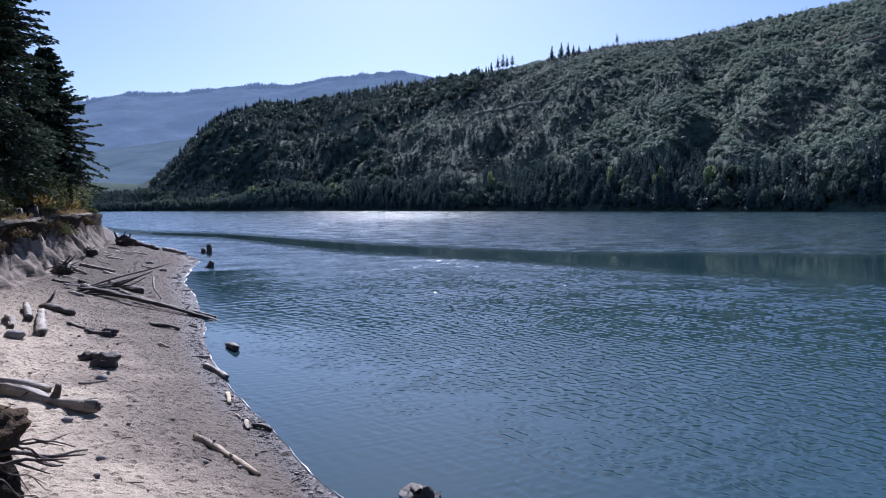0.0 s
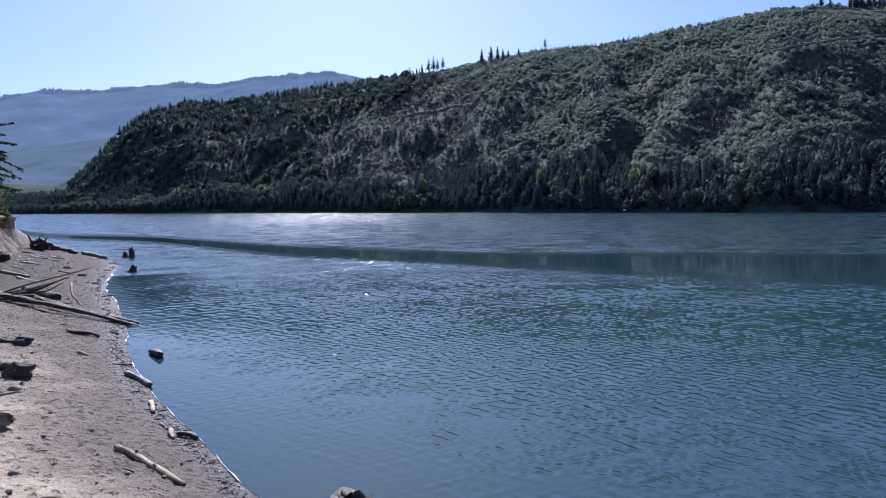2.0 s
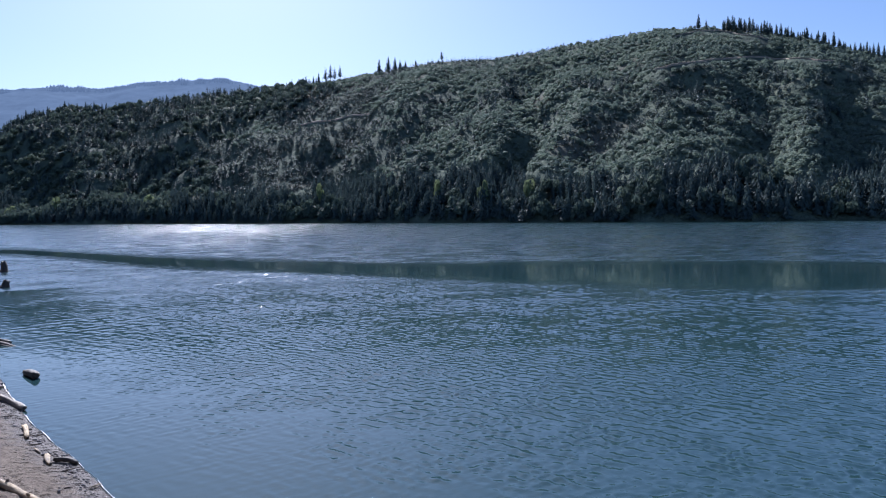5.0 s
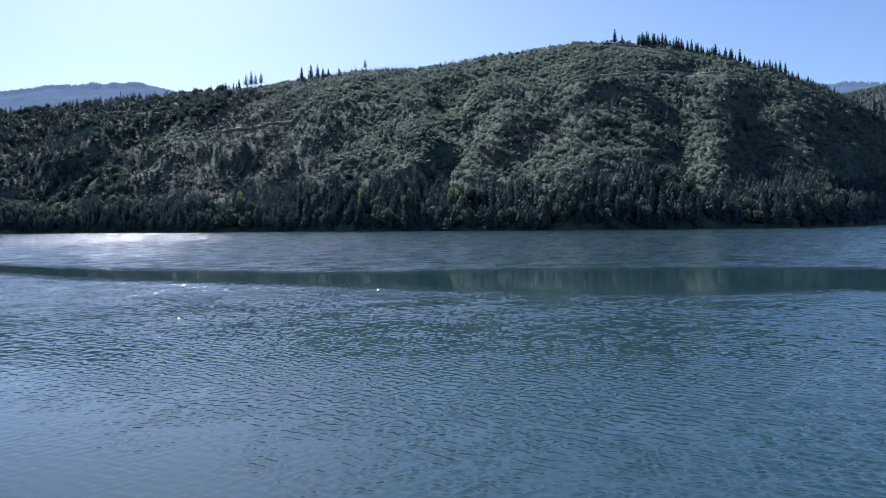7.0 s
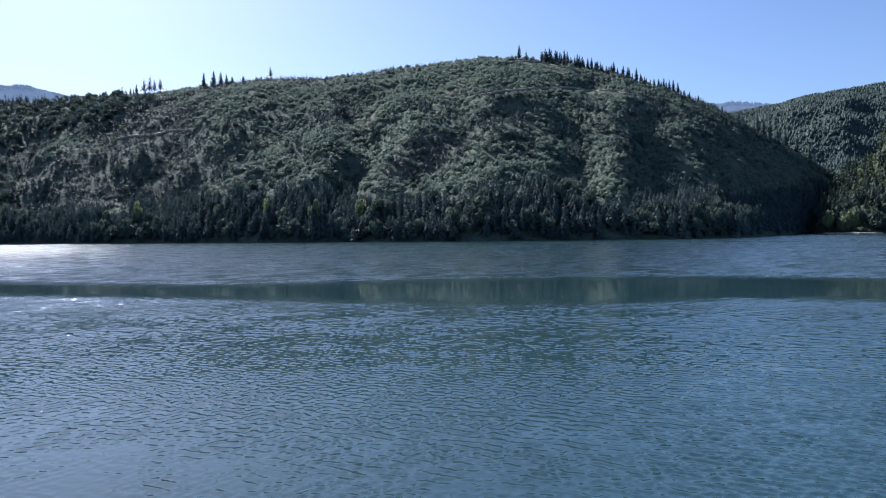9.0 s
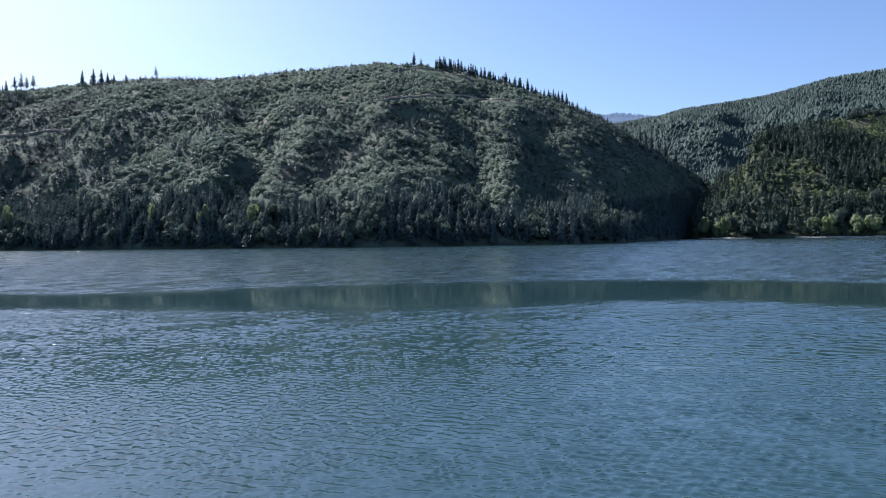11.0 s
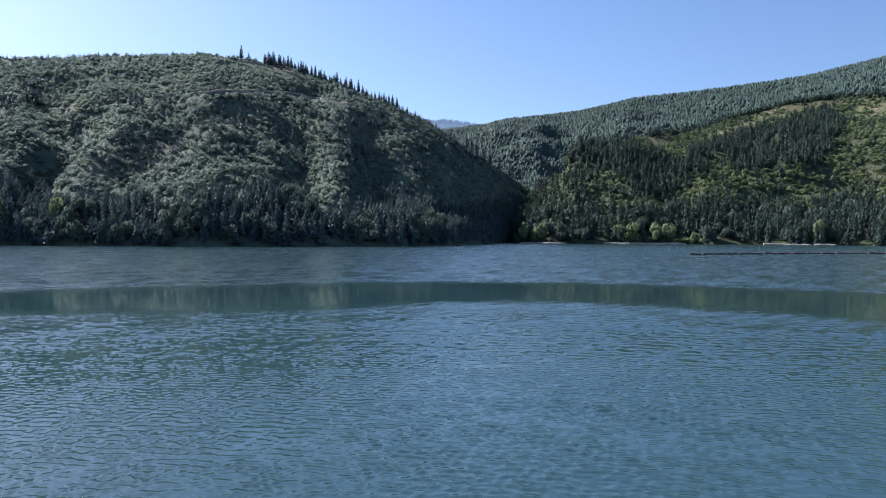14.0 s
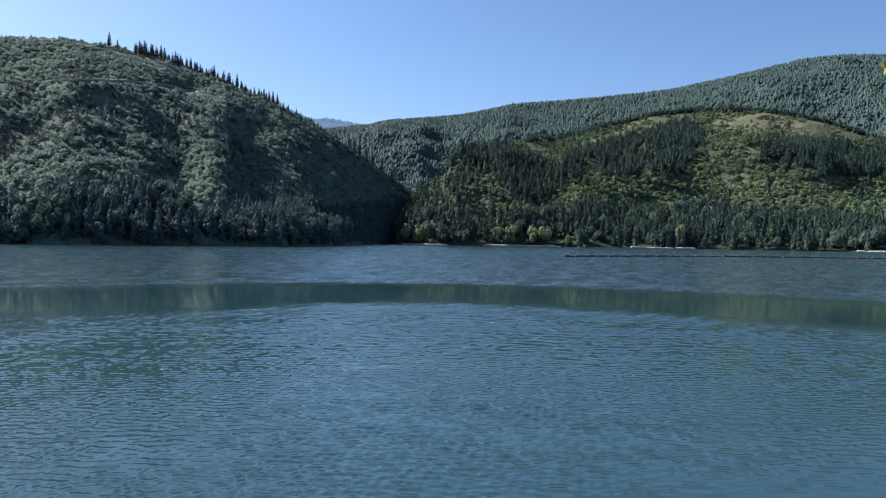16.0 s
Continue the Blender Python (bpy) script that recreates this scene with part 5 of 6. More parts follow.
drift_log("driftwood_log", "thin pale stick on the beach", (-9.2, 18.3), (-8.75, 18.9), 0.025, 0.02, M_DRIFT, 0.02, 24)
drift_log("driftwood_log", "thin pale stick on the beach", (-9.9, 25.4), (-9.5, 25.1), 0.05, 0.04, M_YELLOW, 0.02, 25)
drift_log("driftwood_log", "dark half-buried branch on the beach", (-12.9, 26.3), (-11.8, 25.8), 0.09, 0.13, M_DARKWOOD, 0.08, 26)
drift_log("driftwood_log", "pale post end standing on the sand", (-4.55, 9.9), (-4.42, 10.05), 0.07, 0.06, M_YELLOW, 0.01, 27, lift1=0.10)
drift_log("driftwood_log", "dark sunken log floating in the shallows", (-7.75, 26.1), (-7.2, 25.3), 0.12, 0.13, M_DARKWOOD, 0.02, 28, lift0=0.0, lift1=0.02, z=-0.02)

# broken sticks washed up below the bank
gs = np.random.default_rng(321)
for i in range(22):
    y0 = gs.uniform(36, 72)
    x0 = np.interp(y0, [33, 43.5, 53.7, 63, 78], [-19.6, -22.4, -26.0, -29.3, -35.2]) + abs(gs.normal(0.3, 1.6))
    a0, l0 = gs.uniform(-0.6, 0.6), gs.uniform(0.5, 1.6)
    pale = i % 3 != 2
    drift_log("driftwood_stick", "pale broken stick washed up below the bank" if pale else "dark broken branch washed up below the bank", (float(x0), float(y0)),
              (float(x0 + l0 * math.cos(a0)), float(y0 + l0 * math.sin(a0))), float(gs.uniform(0.04, 0.09)), 0.04, M_PALE if pale else M_DARKWOOD, 0.05, 330 + i, group="washed up sticks")

# tangled dead branches beside the long pole
pile = thing("branch_pile", "tangled pile of dead dark branches on the beach", "driftwood")
pz = ground_z(-17.2, 37.4)
for i, (x0, y0, z0, x1, y1, z1, r_) in enumerate(((-19.2, 37.6, 0.1, -14.9, 40.6, 1.55, 0.06), (-18.9, 37.2, 0.1, -15.6, 39.3, 1.1, 0.09), (-18.6, 38.4, 0.1, -15.9, 38.2, 0.85, 0.14), (-15.2, 38.4, 0.8, -13.6, 35.0, 0.05, 0.07),
                                                (-19.6, 37.0, 0.05, -16.4, 37.0, 0.35, 0.15), (-18.1, 38.9, 0.3, -16.0, 36.4, 0.25, 0.06), (-20.6, 38.6, 0.3, -18.0, 37.2, 0.15, 0.07), (-17.8, 36.6, 0.1, -14.9, 36.2, 0.15, 0.05),
                                                (-17.3, 39.0, 0.2, -15.3, 37.6, 0.9, 0.05), (-18.2, 36.4, 0.5, -16.8, 38.6, 0.6, 0.05))):
    a_, b_ = np.array([x0, y0, z0 + pz]), np.array([x1, y1, z1 + pz])
    k = np.linspace(0, 1, 8)[:, None]
    pts = a_ + (b_ - a_) * k + 0.10 * np.sin(k * 5 + i) * np.array([0.5, 0.5, 1.0])
    part("branch", tube_mesh("branch", pts, np.linspace(r_, r_ * 0.35, 8), M_DARKWOOD if i % 4 else M_BARK, 8, 0.12, i), pile)


def root_wad(x, y, size, seed, label, roots=8, reach=1.0, burl=0.6):
    """An uprooted stump: a burl with roots round it."""
    t = thing("root_wad", label, "driftwood")
    z = ground_z(x, y)
    v, f = blob(seed, 3, (0.85, 0.5, 0.5), 0.8)
    part("burl", mesh_np("burl", v * size * burl + np.array([x, y, z + 0.42 * size * burl]), tris=f, material=M_DARKWOOD, smooth=True), t)
    gg = np.random.default_rng(seed)
    for i in range(roots):
        a = gg.uniform(0, 6.28)
        e = gg.uniform(-0.1, 0.9)
        L = reach * size * gg.uniform(0.6, 1.2)
        d = np.array([math.cos(a) * math.cos(e), math.sin(a) * math.cos(e), math.sin(e)])
        k = np.linspace(0, 1, 6)[:, None]
        pts = np.array([x, y, z + 0.3 * size]) + d * L * k + 0.09 * size * np.sin(k * 6 + i) * np.array([1, 0.3, 0.6])
        pts[:, 2] = np.maximum(pts[:, 2], z + 0.02)
        part("root", tube_mesh("root", pts, np.linspace(0.07, 0.015, 6) * size, M_DARKWOOD, 7, 0.15, seed + i), t)
    return t


root_wad(-34.6, 80.0, 2.0, 41, "dark uprooted stump lying on the beach")
root_wad(-9.6, 20.7, 0.5, 42, "dark knotted stump chunk lying on the sand", 5, 0.9, 0.9)
root_wad(-10.4, 21.3, 0.3, 46, "small dark stump piece beside a larger one", 3, 0.8, 0.9)
root_wad(-11.9, 26.0, 0.42, 43, "small dark root on the sand", 4, 0.8, 0.8)
root_wad(-22.4, 43.0, 1.1, 44, "dead roots hanging at the foot of the bank")
root_wad(-28.0, 58.0, 1.1, 45, "dead roots at the foot of the bank")


def stump(x, y, h, r, z, label, mat=None, seed=0, lean=0.0):
    t = thing("tree_stump", label, "stump")
    mat = mat or M_DARKWOOD
    pts = [(x + lean * k, y, z + k * h) for k in (-0.25, 0.0, 0.25, 0.6, 1.0)]
    part("trunk", tube_mesh("trunk", pts, [r * 1.6, r * 1.35, r * 1.1, r, r * 0.9], mat, 11, 0.22, seed), t)
    part("cut_top", tube_mesh("cut_top", [(x + lean, y, z + h + 0.05 * r), (x + lean, y, z + h + 0.12 * r)], [r * 0.8, r * 0.6], M_ENDGRAIN, 10, 0.2, seed + 1), t, "rough broken top")
    return t


stump(-25.0, 78.6, 0.95, 0.28, 0.0, "dark rotten stump standing in the shallow water", seed=51, lean=-0.05)
stump(-25.9, 79.3, 0.45, 0.28, 0.0, "low dark stump standing in the shallow water", seed=52)
# duck-like dark lump on the water, built as a stub
stump(-19.2, 60.4, 0.45, 0.24, 0.0, "small dark lump sticking out of the water", seed=53, lean=0.1)
stump(-0.42, 12.45, 0.10, 0.22, -0.02, "dark stub just above the water", seed=54)

# stones at the lower edge and half in the sand
def stone(x, y, s, seed, label, z=None):
    v, f = blob(seed, 2, (1, 0.8, 0.55), 0.3)
    zz = ground_z(x, y) if z is None else z
    ob = new("stone", mesh_np("stone", v * s, tris=f, material=M_STONE, smooth=True))
    ob.location = (x, y, zz + 0.15 * s)
    return tagged(ob, label, "stone", "beach stones")


def make_stone():
    m, nt, b = material("grey_stone")
    n = noise_of(nt, mapped(nt), 5.0, 6, 0.65)
    nt.links.new(ramp(nt, n, [(0.3, (0.09, 0.08, 0.075)), (0.7, (0.24, 0.215, 0.20))]), b.inputs["Base Color"])
    b.inputs["Roughness"].default_value = 0.85
    bump(nt, b, n, 0.6, 0.03)
    return m


M_STONE = make_stone()
for i, (x, y, s) in enumerate(((-13.5, 22.9, 0.34), (-9.0, 19.1, 0.17), (-7.6, 14.6, 0.11), (-6.0, 12.6, 0.10), (-5.5, 11.4, 0.06), (-10.4, 21.4, 0.16), (-21.0, 55.0, 0.3), (-18.5, 50.5, 0.2), (-24.0, 60.0, 0.3))):
    stone(x, y, s, 60 + i, "dark grey stone half sunk in the sand")

# sticks, pebbles and bark along the waterline
def strand_line():
    gg = np.random.default_rng(77)
    pieces_s, pieces_w = [], []
    pv, pf = blob(5, 1, (1, 0.8, 0.5), 0.3)
    idx0, idx1 = 4 * SPAN, 15 * SPAN
    for i in range(2300):
        s_ = gg.uniform(idx0, idx1)
        j = int(s_)
        d = abs(gg.normal(0.5, 0.22)) if gg.random() < 0.66 else gg.uniform(0, 7.5)
        c = wl[j] + (wl[j + 1] - wl[j]) * (s_ - j) + across[j] * d
        L = np.linalg.norm(ft[j] - wl[j])
        if d > L:
            continue
        u = d / L
        z = 1.1 * (0.65 * u + 0.35 * u * u) * np.clip(L / 7, 0.5, 1.1)
        k = gg.uniform(0.01, 0.03) * (1 + min(c[1], 80) / 60) * (1.9 if gg.random() < 0.12 else 1.0)
        if gg.random() < 0.93:
            a = gg.uniform(0, 6.28)
            R = np.array([[math.cos(a), -math.sin(a), 0], [math.sin(a), math.cos(a), 0], [0, 0, 1]])
            pieces_s.append(((pv * k) @ R.T + np.array([c[0], c[1], z + 0.2 * k]), pf))
        else:
            a = gg.uniform(0, 6.28)
            l = k * gg.uniform(2, 6)
            dd = np.array([math.cos(a), math.sin(a), 0])
            o = np.array([c[0], c[1], z + 0.35 * k])
            v, q, t = tube([o - dd * l, o + np.array([0, 0, 0.2 * k]), o + dd * l], [k * 0.45, k * 0.5, k * 0.3], 5, 0.1, i)
            q = np.array(q)
            tr = np.vstack([q[:, [0, 1, 2]], q[:, [0, 2, 3]], np.array(t)])
            pieces_w.append((v, tr))
    v, f = join_parts(pieces_s)
    tagged(new("beach_pebbles", mesh_np("beach_pebbles", v, tris=f, material=M_STONE, smooth=True)), "dark pebbles scattered along the waterline", "pebbles", kind="stuff")
    v, f = join_parts(pieces_w)
    tagged(new("beach_sticks", mesh_np("beach_sticks", v, tris=f, material=M_STICKS, smooth=True)), "small sticks and bark scattered along the waterline", "sticks", kind="stuff")


def make_sticks():
    m, nt, b = material("mixed_sticks")
    geo = nt.nodes.new("ShaderNodeNewGeometry")
    nt.links.new(ramp(nt, geo.outputs["Random Per Island"], [(0.0, (0.03, 0.024, 0.02)), (0.6, (0.10, 0.075, 0.055)), (0.85, (0.36, 0.28, 0.19)), (1.0, (0.55, 0.46, 0.36))]), b.inputs["Base Color"])
    b.inputs["Roughness"].default_value = 0.85
    return m


M_STICKS = make_sticks()
strand_line()


def foam_line():
    """Thin pale scum where the ripples lap on the sand."""
    m, nt, b = material("pale_foam")
    b.inputs["Base Color"].default_value = (0.45, 0.42, 0.40, 1)
    b.inputs["Roughness"].default_value = 0.6
    bump(nt, b, noise_of(nt, mapped(nt), 30.0, 4), 0.5, 0.02)
    i = np.arange(4 * SPAN, 15 * SPAN, 0.2)
    j = i.astype(int)
    c = wl[j] + (wl[j + 1] - wl[j]) * (i - j)[:, None]
    n = fbm(c[:, 0] * 1.1, c[:, 1] * 1.1, 3, 90)
    w = np.clip(0.003 + 0.05 * n, 0.0, 0.05) * (1 + c[:, 1] / 60)
    o = 0.03 * vnoise(c[:, 0] * 4, c[:, 1] * 4, 91)
    rows = [np.c_[c - across[j] * (w + o)[:, None], np.full(len(i), 0.015)], np.c_[c - across[j] * o[:, None], np.full(len(i), 0.03)],
            np.c_[c + across[j] * (w * 0.8 - o)[:, None], 0.03 + 0.10 * w]]
    v = np.stack(rows, 1).reshape(-1, 3)
    tagged(new("foam_line", mesh_np("foam_line", v, quads=grid_quads(len(i), 3), material=m, smooth=True)), "thin pale foam along the water's edge", "foam", kind="stuff")


foam_line()

# ------------------------------------------------------------------ overhanging turf and roots beside the viewer
def turf_block():
    t = thing("turf_block", "overhanging dry turf block with bare roots on the bank edge", "turf")
    # the earth part is dark soil with the turf's shade in its colour
    for nm, seed, sq, at, mat in (("sod", 3, (0.36, 0.5, 0.2), (-4.22, 6.45, 3.0), M_TURF), ("earth", 8, (0.34, 0.5, 0.95), (-4.0, 6.1, 2.0), M_EARTH_SHADED)):
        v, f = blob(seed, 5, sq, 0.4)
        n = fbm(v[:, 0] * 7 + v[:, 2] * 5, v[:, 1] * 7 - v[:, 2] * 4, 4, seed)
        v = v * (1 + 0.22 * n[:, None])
        part(nm, mesh_np(nm, v + np.array(at), tris=f, material=mat, smooth=False), t, "crumbling dry turf" if nm == "sod" else "dark earth under the turf, shade included in its colour")
    gg = np.random.default_rng(66)
    n = 300
    c = np.array([-4.22, 6.4, 3.05]) + gg.normal(0, 1, (n, 3)) * np.array([0.16, 0.25, 0.05])
    a = gg.uniform(0, 6.28, n)
    out = np.c_[np.cos(a), np.sin(a), gg.uniform(-0.3, 0.8, n)]
    L = gg.uniform(0.04, 0.14, n)[:, None]
    sd = np.c_[-np.sin(a), np.cos(a), np.zeros(n)] * 0.003
    V = np.stack([c - sd, c + sd, c + out * L * 0.6 + sd, c + out * L + np.array([0, 0, -0.25]) * L], 1).reshape(-1, 3)
    part("grass_fringe", mesh_np("grass_fringe", V, quads=np.arange(4 * n).reshape(-1, 4), material=M_TURF), t, "brown dead grass")
    R_ = [((-4.0, 6.2, 2.86), (-3.52, 7.13, 2.62), 0.045), ((-4.1, 6.3, 3.05), (-3.58, 7.0, 2.69), 0.03), ((-3.9, 6.1, 2.86), (-3.39, 6.41, 2.72), 0.04), ((-3.9, 6.4, 2.88), (-3.62, 7.05, 2.82), 0.018),
          ((-3.6, 5.8, 2.83), (-3.39, 6.1, 2.5), 0.015), ((-3.85, 6.2, 2.8), (-3.55, 6.5, 2.45), 0.014), ((-3.8, 6.4, 2.9), (-3.66, 6.75, 2.6), 0.02), ((-3.7, 5.7, 2.6), (-3.3, 6.0, 2.2), 0.018)]
    for i, (a_, b_, r_) in enumerate(R_):
        a_, b_ = np.array(a_), np.array(b_)
        k = np.linspace(0, 1, 9)[:, None]
        pts = a_ + (b_ - a_) * k + 0.05 * np.sin(k * 7 + i * 2) * np.array([0.5, -0.3, 1.0]) * np.sin(k * 3.14)
        part("root", tube_mesh("root", pts, np.linspace(0.6 * r_, r_ * 0.2, 9), M_BARK if i % 3 else M_DARKWOOD, 7, 0.15, i), t)
        for s_ in (0.45, 0.7):
            o = pts[int(s_ * 8)]
            d = (b_ - a_) * 0.35 * np.array([1, 0.6, 1]) + np.array([0.06 * (-1) ** i, 0.05, -0.10 + 0.12 * (s_ > 0.5)])
            pp = o + d * np.linspace(0, 1, 5)[:, None]
            part("rootlet", tube_mesh("rootlet", pp, np.linspace(r_ * 0.4, r_ * 0.12, 5), M_BARK, 5, 0.1, i + 70), t)
    return t


M_TURF = make_earth("crumbling_turf", (0.06, 0.043, 0.03), (0.15, 0.105, 0.065), (0.24, 0.18, 0.10))
turf_block()

# ------------------------------------------------------------------ firs and bushes on the bank
def big_fir_mesh(h, rad, seed, whorls, per, sprays, tuft, bare=0.10):
    """Branches that droop and lift at the tip, hung with small needle sprays. Returns crown and limb arrays."""
    gg = np.random.default_rng(seed)
    V, wood_p = [], []
    for w in range(whorls):
        u = (w + gg.uniform(-0.3, 0.3)) / whorls
        u = min(max(u, 0.0), 0.985)
        z0 = h * (bare + (1 - bare) * u)
        L0 = rad * (1 - u) ** 0.8 * (0.75 + 0.5 * gg.random()) + 0.15
        for b_ in range(per):
            if gg.random() < 0.10:
                continue
            a = gg.uniform(0, 6.283)
            L = L0 * gg.uniform(0.6, 1.18)
            out = np.array([math.cos(a), math.sin(a), 0.0])
            side = np.array([-math.sin(a), math.cos(a), 0.0])
            rise = gg.uniform(0.05, 0.35) + 0.45 * u
            drop = gg.uniform(0.35, 0.85) * (1 - 0.6 * u)

            def at(t_):
                return np.array([0, 0, z0]) + out * L * t_ + np.array([0, 0, L * (rise * t_ - drop * t_ * t_ + 0.12 * t_ ** 4)])
            if u < 0.8:
                wood_p.append((at(0), at(0.5), at(0.95), 0.012 * L + 0.008))
            n = max(6, int(sprays * (0.4 + 0.6 * L / rad)))
            t_ = gg.uniform(0.15, 1.0, n) ** 0.8
            sd = np.where(np.arange(n) % 2, 1.0, -1.0)[:, None]
            sw = (L * 0.30 * (1.05 - t_) * gg.uniform(0.2, 1.0, n) + 0.05)[:, None]
            T = t_[:, None]
            up = np.array([0.0, 0.0, 1.0])
            c = up * z0 + out * L * T + up * L * (rise * T - drop * T * T + 0.12 * T ** 4)
            c = c + side * sd * sw + up * (gg.uniform(-0.08, 0.06, (n, 1)) - 0.25 * sw)
            d = out * gg.uniform(0.5, 1.0, (n, 1)) + side * sd * gg.uniform(0.2, 0.9, (n, 1)) + up * gg.uniform(-0.55, 0.15, (n, 1))
            d /= np.linalg.norm(d, axis=1)[:, None]
            x = np.cross(d, gg.normal(size=(n, 3)))
            x /= np.linalg.norm(x, axis=1)[:, None]
            k = tuft * gg.uniform(0.6, 1.35, (n, 1))
            V.append(np.stack([c - d * 0.35 * k, c + x * 0.30 * k + d * 0.15 * k, c + d * k, c - x * 0.30 * k + d * 0.1 * k], 1).reshape(-1, 3))
    V = np.concatenate(V)
    q = np.arange(len(V)).reshape(-1, 4)
    return V, q, wood_p


def big_fir(label, at, h, rad, seed, whorls=42, per=9, sprays=28, tuft=0.58, bare=0.10):
    t = thing("fir_tree", label, "tree", "bank firs", at=at)
    V, q, wp = big_fir_mesh(h, rad, seed, whorls, per, sprays, tuft, bare)
    zs = np.linspace(-0.4, h * 0.98, 12)
    gg = np.random.default_rng(seed)
    pts = np.c_[0.05 * gg.normal(size=12), 0.05 * gg.normal(size=12), zs]
    part("trunk", tube_mesh("trunk", pts, np.linspace(0.022 * h, 0.02, 12), M_BARK, 10, 0.08, seed), t, "dark furrowed bark")
    pieces = []
    for a_, m_, b_, r_ in wp:
        v, qq, tt = tube([a_, m_, b_], [r_, r_ * 0.7, r_ * 0.25], 4, 0, 0, False)
        qq = np.array(qq)
        pieces.append((v, np.vstack([qq[:, [0, 1, 2]], qq[:, [0, 2, 3]]])))
    v, f = join_parts(pieces)
    part("branchwork", mesh_np("branchwork", v, tris=f, material=M_BARK), t)
    part("crown", mesh_np("crown", V, quads=q, material=M_FIR), t, "dark green drooping needle sprays")
    return t


def on_bank(x, y):
    return (x, y, ground_z(x, y))


FIR_A = big_fir("tall dark fir with drooping branches on the bank", on_bank(-24.9, 41.0), 23, 3.7, 301, 62, 10, 125, 0.19, 0.12)
FIR_B = big_fir("broad dark fir with drooping branches on the bank", on_bank(-29.6, 55.9), 12.4, 3.8, 302, 50, 11, 110, 0.20, 0.20)
FIR_C = big_fir("tall dark fir standing close to its neighbours", on_bank(-28.5, 47.5), 18, 3.5, 303, 50, 9, 90, 0.21, 0.10)
for src, x, y, s_, a_ in ((FIR_C, -27.6, 43.5, 1.15, 1.2), (FIR_A, -33.0, 50.5, 0.72, 2.2), (FIR_C, -32.5, 55.0, 0.62, 4.0), (FIR_A, -30.5, 42.0, 1.0, 3.3), (FIR_C, -34.5, 60.0, 0.62, 0.6),
                          (FIR_B, -38.0, 56.0, 1.3, 2.5), (FIR_A, -37.0, 48.0, 0.95, 5.0), (FIR_C, -24.8, 33.5, 1.2, 5.6)):
    c = copy_thing(src, Matrix.Translation(on_bank(x, y)) @ Matrix.Rotation(a_, 4, "Z"))
    c.scale = (s_,) * 3


def bush(label, x, y, h, w, seed, mat, leaves=1500, leaf=0.09):
    t = thing("bush", label, "bush", "bank bushes", at=on_bank(x, y))
    gg = np.random.default_rng(seed)
    lobes = [(gg.uniform(-0.6, 0.6) * w, gg.uniform(-0.6, 0.6) * w, gg.uniform(0.3, 0.8) * h, gg.uniform(0.25, 0.5)) for _ in range(9)]
    pieces = []
    for lx, ly, lz, lr in lobes:
        k = np.linspace(0, 1, 5)[:, None]
        pts = np.array([0.1 * lx, 0.1 * ly, -0.1]) + (np.array([lx, ly, lz]) - np.array([0.1 * lx, 0.1 * ly, -0.1])) * k + 0.06 * np.sin(k * 4) * np.array([1, 0.4, 0])
        v, q, tt = tube(pts, np.linspace(0.03, 0.01, 5), 5, 0, 0, False)
        q = np.array(q)
        pieces.append((v, np.vstack([q[:, [0, 1, 2]], q[:, [0, 2, 3]]])))
    v, f = join_parts(pieces)
    part("stem_cluster", mesh_np("stem_cluster", v, tris=f, material=M_BARK), t)
    idx = gg.integers(0, 9, leaves)
    lo = np.array(lobes)[idx]
    d = gg.normal(size=(leaves, 3))
    d /= np.linalg.norm(d, axis=1)[:, None]
    c = lo[:, :3] + d * lo[:, 3:] * np.array([w, w, h * 0.75]) * gg.uniform(0.3, 1.1, (leaves, 1))
    c[:, 2] = np.maximum(c[:, 2], 0.02)
    x_ = np.cross(d, gg.normal(size=(leaves, 3)))
    x_ /= np.linalg.norm(x_, axis=1)[:, None]
    y_ = np.cross(d + 0.5 * gg.normal(size=(leaves, 3)), x_)
    y_ /= np.linalg.norm(y_, axis=1)[:, None]
    k = leaf * gg.uniform(0.6, 1.4, (leaves, 1))
    V = np.stack([c - x_ * k, c - y_ * k * 0.5, c + x_ * k, c + y_ * k * 0.5], 1).reshape(-1, 3)
    part("foliage", mesh_np("foliage", V, quads=np.arange(len(V)).reshape(-1, 4), material=mat), t)
    return t


for i, (x, y, h, w, yellow) in enumerate(((-27.6, 50.8, 2.2, 1.7, 0), (-29.6, 55.0, 2.6, 2.0, 0), (-31.3, 59.6, 2.5, 2.0, 0), (-33.2, 64.5, 2.4, 1.9, 1), (-35.0, 69.5, 2.2, 1.8, 1), (-36.6, 74.5, 2.2, 1.6, 0),
                                          (-38.5, 77.5, 2.6, 2.0, 1), (-35.2, 64.5, 3.0, 2.2, 0), (-23.6, 38.6, 1.2, 1.1, 0), (-38.6, 71.0, 3.6, 2.4, 0),
                                          (-22.6, 35.6, 0.9, 1.2, 1), (-27.1, 49.0, 1.1, 1.2, 1), (-30.4, 57.4, 1.6, 1.5, 1), (-32.3, 62.0, 1.6, 1.5, 1), (-29.0, 52.8, 2.8, 1.9, 0))):
    bush("tangled green and yellow bush on the bank edge", x - 0.1, y, h * 1.25, w * 1.2, 400 + i, M_BUSH if not yellow else M_DRYBUSH if i % 2 else M_BUSH, 1700, 0.10)


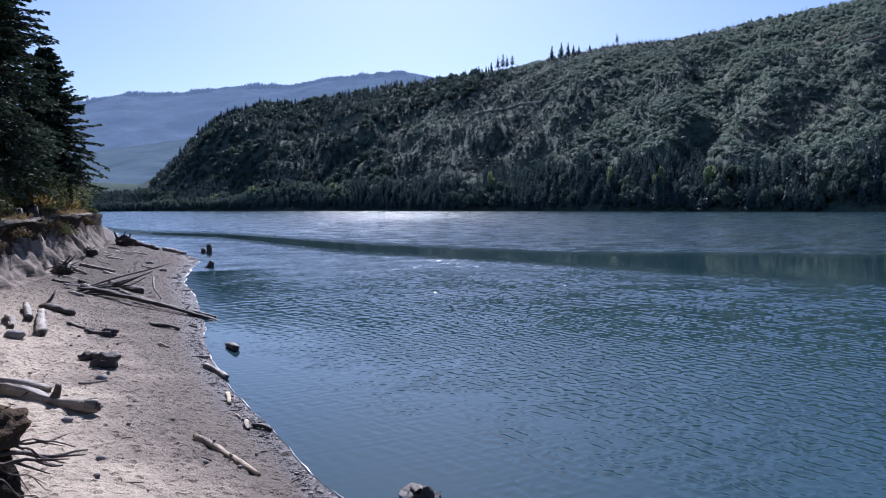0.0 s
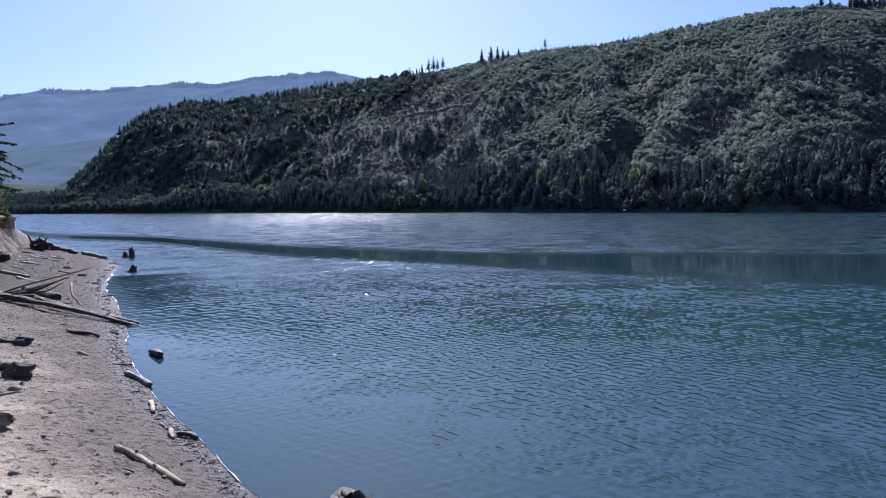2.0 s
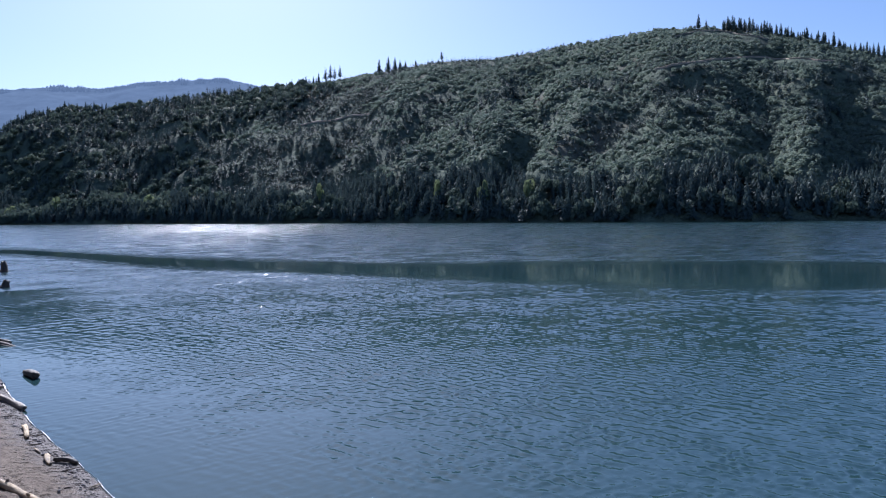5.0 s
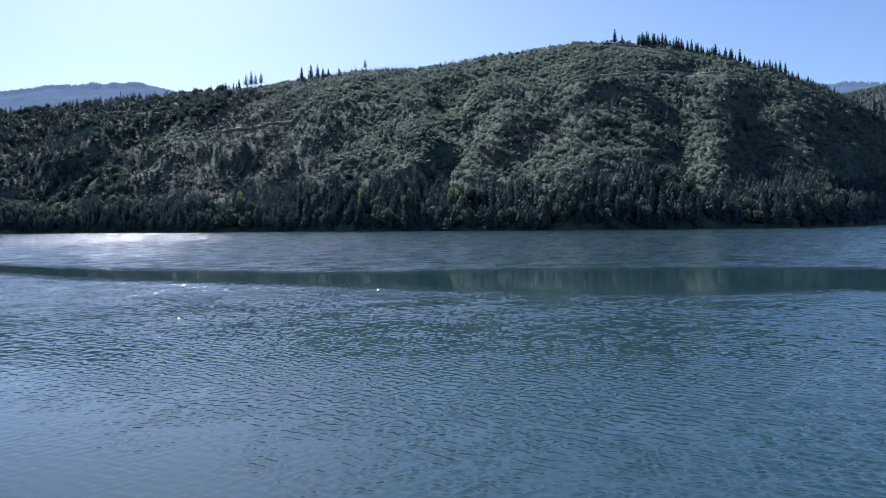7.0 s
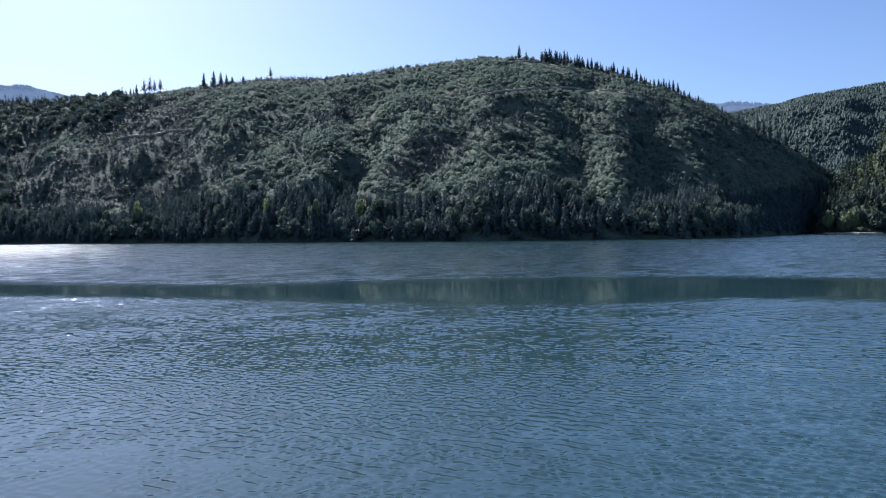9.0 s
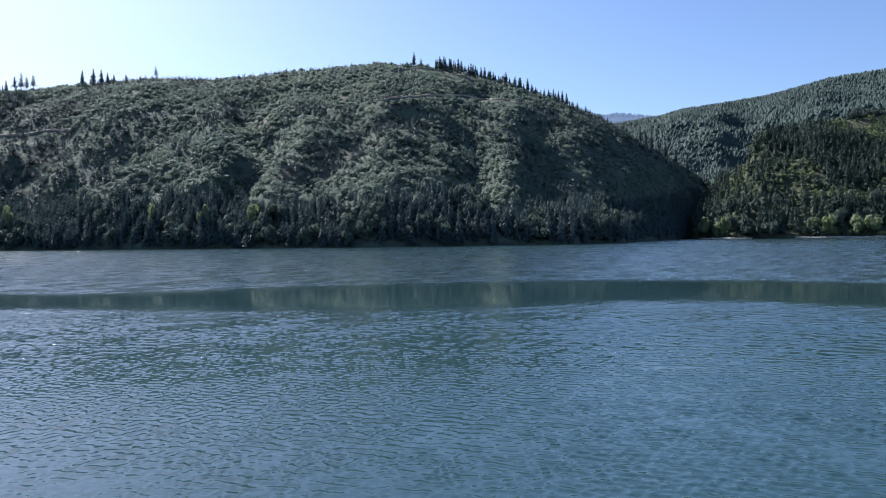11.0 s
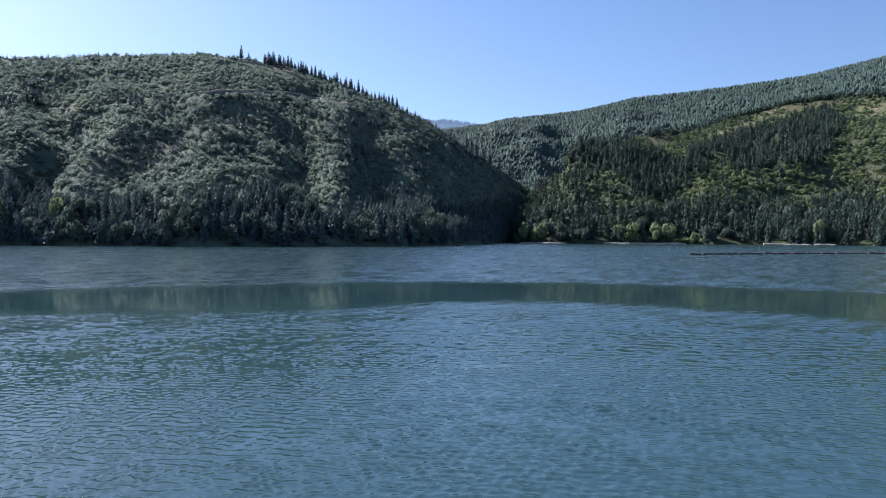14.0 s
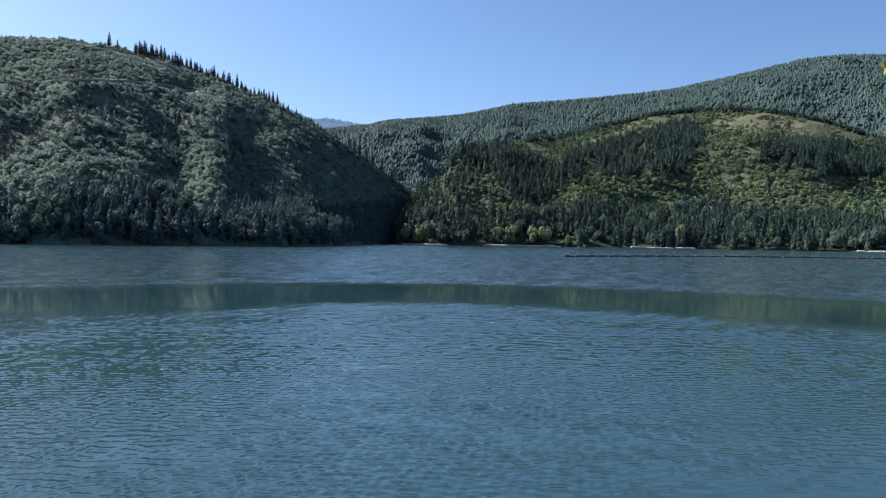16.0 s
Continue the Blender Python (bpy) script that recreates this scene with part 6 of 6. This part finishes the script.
# scrub that hangs over the lip of the bank
gs = np.random.default_rng(611)
for i, k in enumerate(np.linspace(9.0 * SPAN, 14.3 * SPAN, 17).astype(int)):
    c = ft[k] + across[k] * gs.uniform(1.0, 1.7)
    bush("low dry brown scrub hanging over the bank edge" if i % 3 else "low dark green scrub on the bank edge", float(c[0]), float(c[1]), float(gs.uniform(0.45, 0.95)), float(gs.uniform(0.7, 1.3)), 640 + i,
         M_DRYSCRUB if i % 3 else M_BUSH, 800, 0.075)


def grass():
    """Dry grass along the top of the bank and on the turf, joined."""
    gg = np.random.default_rng(500)
    n = 30000
    s_ = gg.uniform(5 * SPAN, 15 * SPAN, n)
    j = s_.astype(int)
    d = 0.9 + gg.exponential(1.3, n)
    c = ft[j] + across[j] * d[:, None]
    z = np.empty(n)
    for q in range(n):
        dd = d[q]
        z[q] = tp[j[q]] + 0.12 * math.sqrt(max(dd, 0.01)) if dd > 1.1 else tp[j[q]] - 0.25
    clump = fbm(c[:, 0] / 1.6, c[:, 1] / 1.6, 2, 501)
    keep = (clump > 0.08) & (d > 1.5)
    c, z = c[keep], z[keep]
    n = len(c)
    h = gg.uniform(0.15, 0.5, n)
    a = gg.uniform(0, 6.28, n)
    lean = gg.uniform(0.1, 0.6, n)
    wd = gg.uniform(0.006, 0.02, n) * (1 + np.clip(c[:, 1], 0, 60) / 70)
    base = np.c_[c, z - 0.08]
    out = np.c_[np.cos(a), np.sin(a), np.zeros(n)]
    sd = np.c_[-np.sin(a), np.cos(a), np.zeros(n)]
    up = np.array([0, 0, 1.0])
    mid = base + up * (h * 0.6)[:, None] + out * (h * lean * 0.35)[:, None]
    tip = base + up * (h * (1 - 0.3 * lean))[:, None] + out * (h * lean)[:, None]
    V = np.stack([base - sd * wd[:, None], base + sd * wd[:, None], mid + sd * wd[:, None] * 0.7, mid - sd * wd[:, None] * 0.7, tip], 1).reshape(-1, 3)
    o = (np.arange(n) * 5)[:, None]
    quads = o + np.array([[0, 1, 2, 3]])
    tris = o + np.array([[3, 2, 4]])
    tagged(new("dry_grass", mesh_np("dry_grass", V, tris=tris, quads=quads, material=M_DRYGRASS)), "straw-coloured dry grass on the bank top", "grass", kind="stuff")


grass()
stump(-26.5, 47.6, 0.95, 0.40, 4.2, "dark stump on the bank edge", M_DARKWOOD, 55)
stump(-24.9, 43.0, 0.85, 0.30, 4.1, "small dark stump on the bank edge", M_DARKWOOD, 56)

# ------------------------------------------------------------------ sapling with yellow leaves beside the viewer
SAP = (2.93, -0.305)
sap = thing("maple_sapling", "slender sapling with yellow-green leaves on the bank", "tree", at=(*SAP, ground_z(*SAP)))
k = np.linspace(0, 1, 8)[:, None]
crown_z = 5.50 - ground_z(*SAP)          # height of the leafy twigs over the ground
sp = np.array([0, 0, -0.1]) + np.array([0.02, -0.02, crown_z + 0.45]) * k + 0.02 * np.sin(k * 5)
part("trunk", tube_mesh("trunk", sp, np.linspace(0.028, 0.006, 8), M_BARK, 7, 0.08, 1), sap)
gg = np.random.default_rng(610)
for i in range(7):
    up_ = crown_z + gg.uniform(-0.06, 0.03) if i < 3 else crown_z + gg.uniform(-0.5, 0.4)
    o = np.array([np.interp(up_, sp[:, 2], sp[:, 0]), np.interp(up_, sp[:, 2], sp[:, 1]), up_])
    a = gg.uniform(-0.35, 0.35) + (1.57 if i < 3 else -1.2)
    ln_ = 0.25 if i < 3 else 0.4
    tip_ = o + np.array([math.cos(a) * ln_, math.sin(a) * ln_, 0.04 if i < 3 else 0.15])
    br = part("branch", tube_mesh("branch", [o, (o + tip_) / 2 + np.array([0, 0, 0.02]), tip_], [0.008, 0.006, 0.003], M_BARK, 5, 0.05, i), sap)
    c = o + (tip_ - o) * gg.uniform(0.3, 1.05, (40, 1)) + gg.normal(0, 0.025 if i < 3 else 0.05, (40, 3))
    x_ = gg.normal(size=(40, 3))
    x_ /= np.linalg.norm(x_, axis=1)[:, None]
    y_ = np.cross(x_, gg.normal(size=(40, 3)))
    y_ /= np.linalg.norm(y_, axis=1)[:, None]
    kk = gg.uniform(0.014, 0.028, (40, 1))
    V = np.stack([c - x_ * kk, c - y_ * kk * 0.6, c + x_ * kk, c + y_ * kk * 0.6], 1).reshape(-1, 3)
    part("foliage", mesh_np("foliage", V, quads=np.arange(160).reshape(-1, 4), material=M_YELLOWLEAF), br)

# ------------------------------------------------------------------ drift logs and boom across the lake
g = np.random.default_rng(800)
for a0, a1, n in ((60.3, 65.6, 13), (71.6, 75.8, 9), (53.8, 57.0, 7), (86.4, 89.0, 6)):
    for i in range(n):
        az = a0 + (a1 - a0) * (i + g.uniform(-0.3, 0.3)) / n
        r = float(spur_hill.s(az)) - g.uniform(1, 7)
        c = np.array([math.sin(radians(az)) * r, math.cos(radians(az)) * r])
        along = np.array([math.cos(radians(az)), -math.sin(radians(az))]) * g.uniform(3.0, 6.5)
        p0, p1 = c - along, c + along + g.uniform(-1, 1, 2)
        drift_log("drift_log", "pale drift log lying along the far shore", tuple(p0), tuple(p1), float(g.uniform(0.5, 0.9)), float(g.uniform(0.3, 0.6)), M_PALE, 0.2, 820 + i, group="far drift logs", z=0.1)
boom = curve_through([(216, 96), (245, 84), (276, 66), (300, 40), (315, 12), (322, -20)], 6)
for i in range(len(boom) - 1):
    d = boom[i + 1] - boom[i]
    drift_log("boom_log", "dark floating boom log chained across the lake", tuple(boom[i] + d * 0.04), tuple(boom[i + 1] - d * 0.04), 0.34, 0.28, M_DARKWOOD, 0.05, 900 + i, group="log boom", z=0.0)
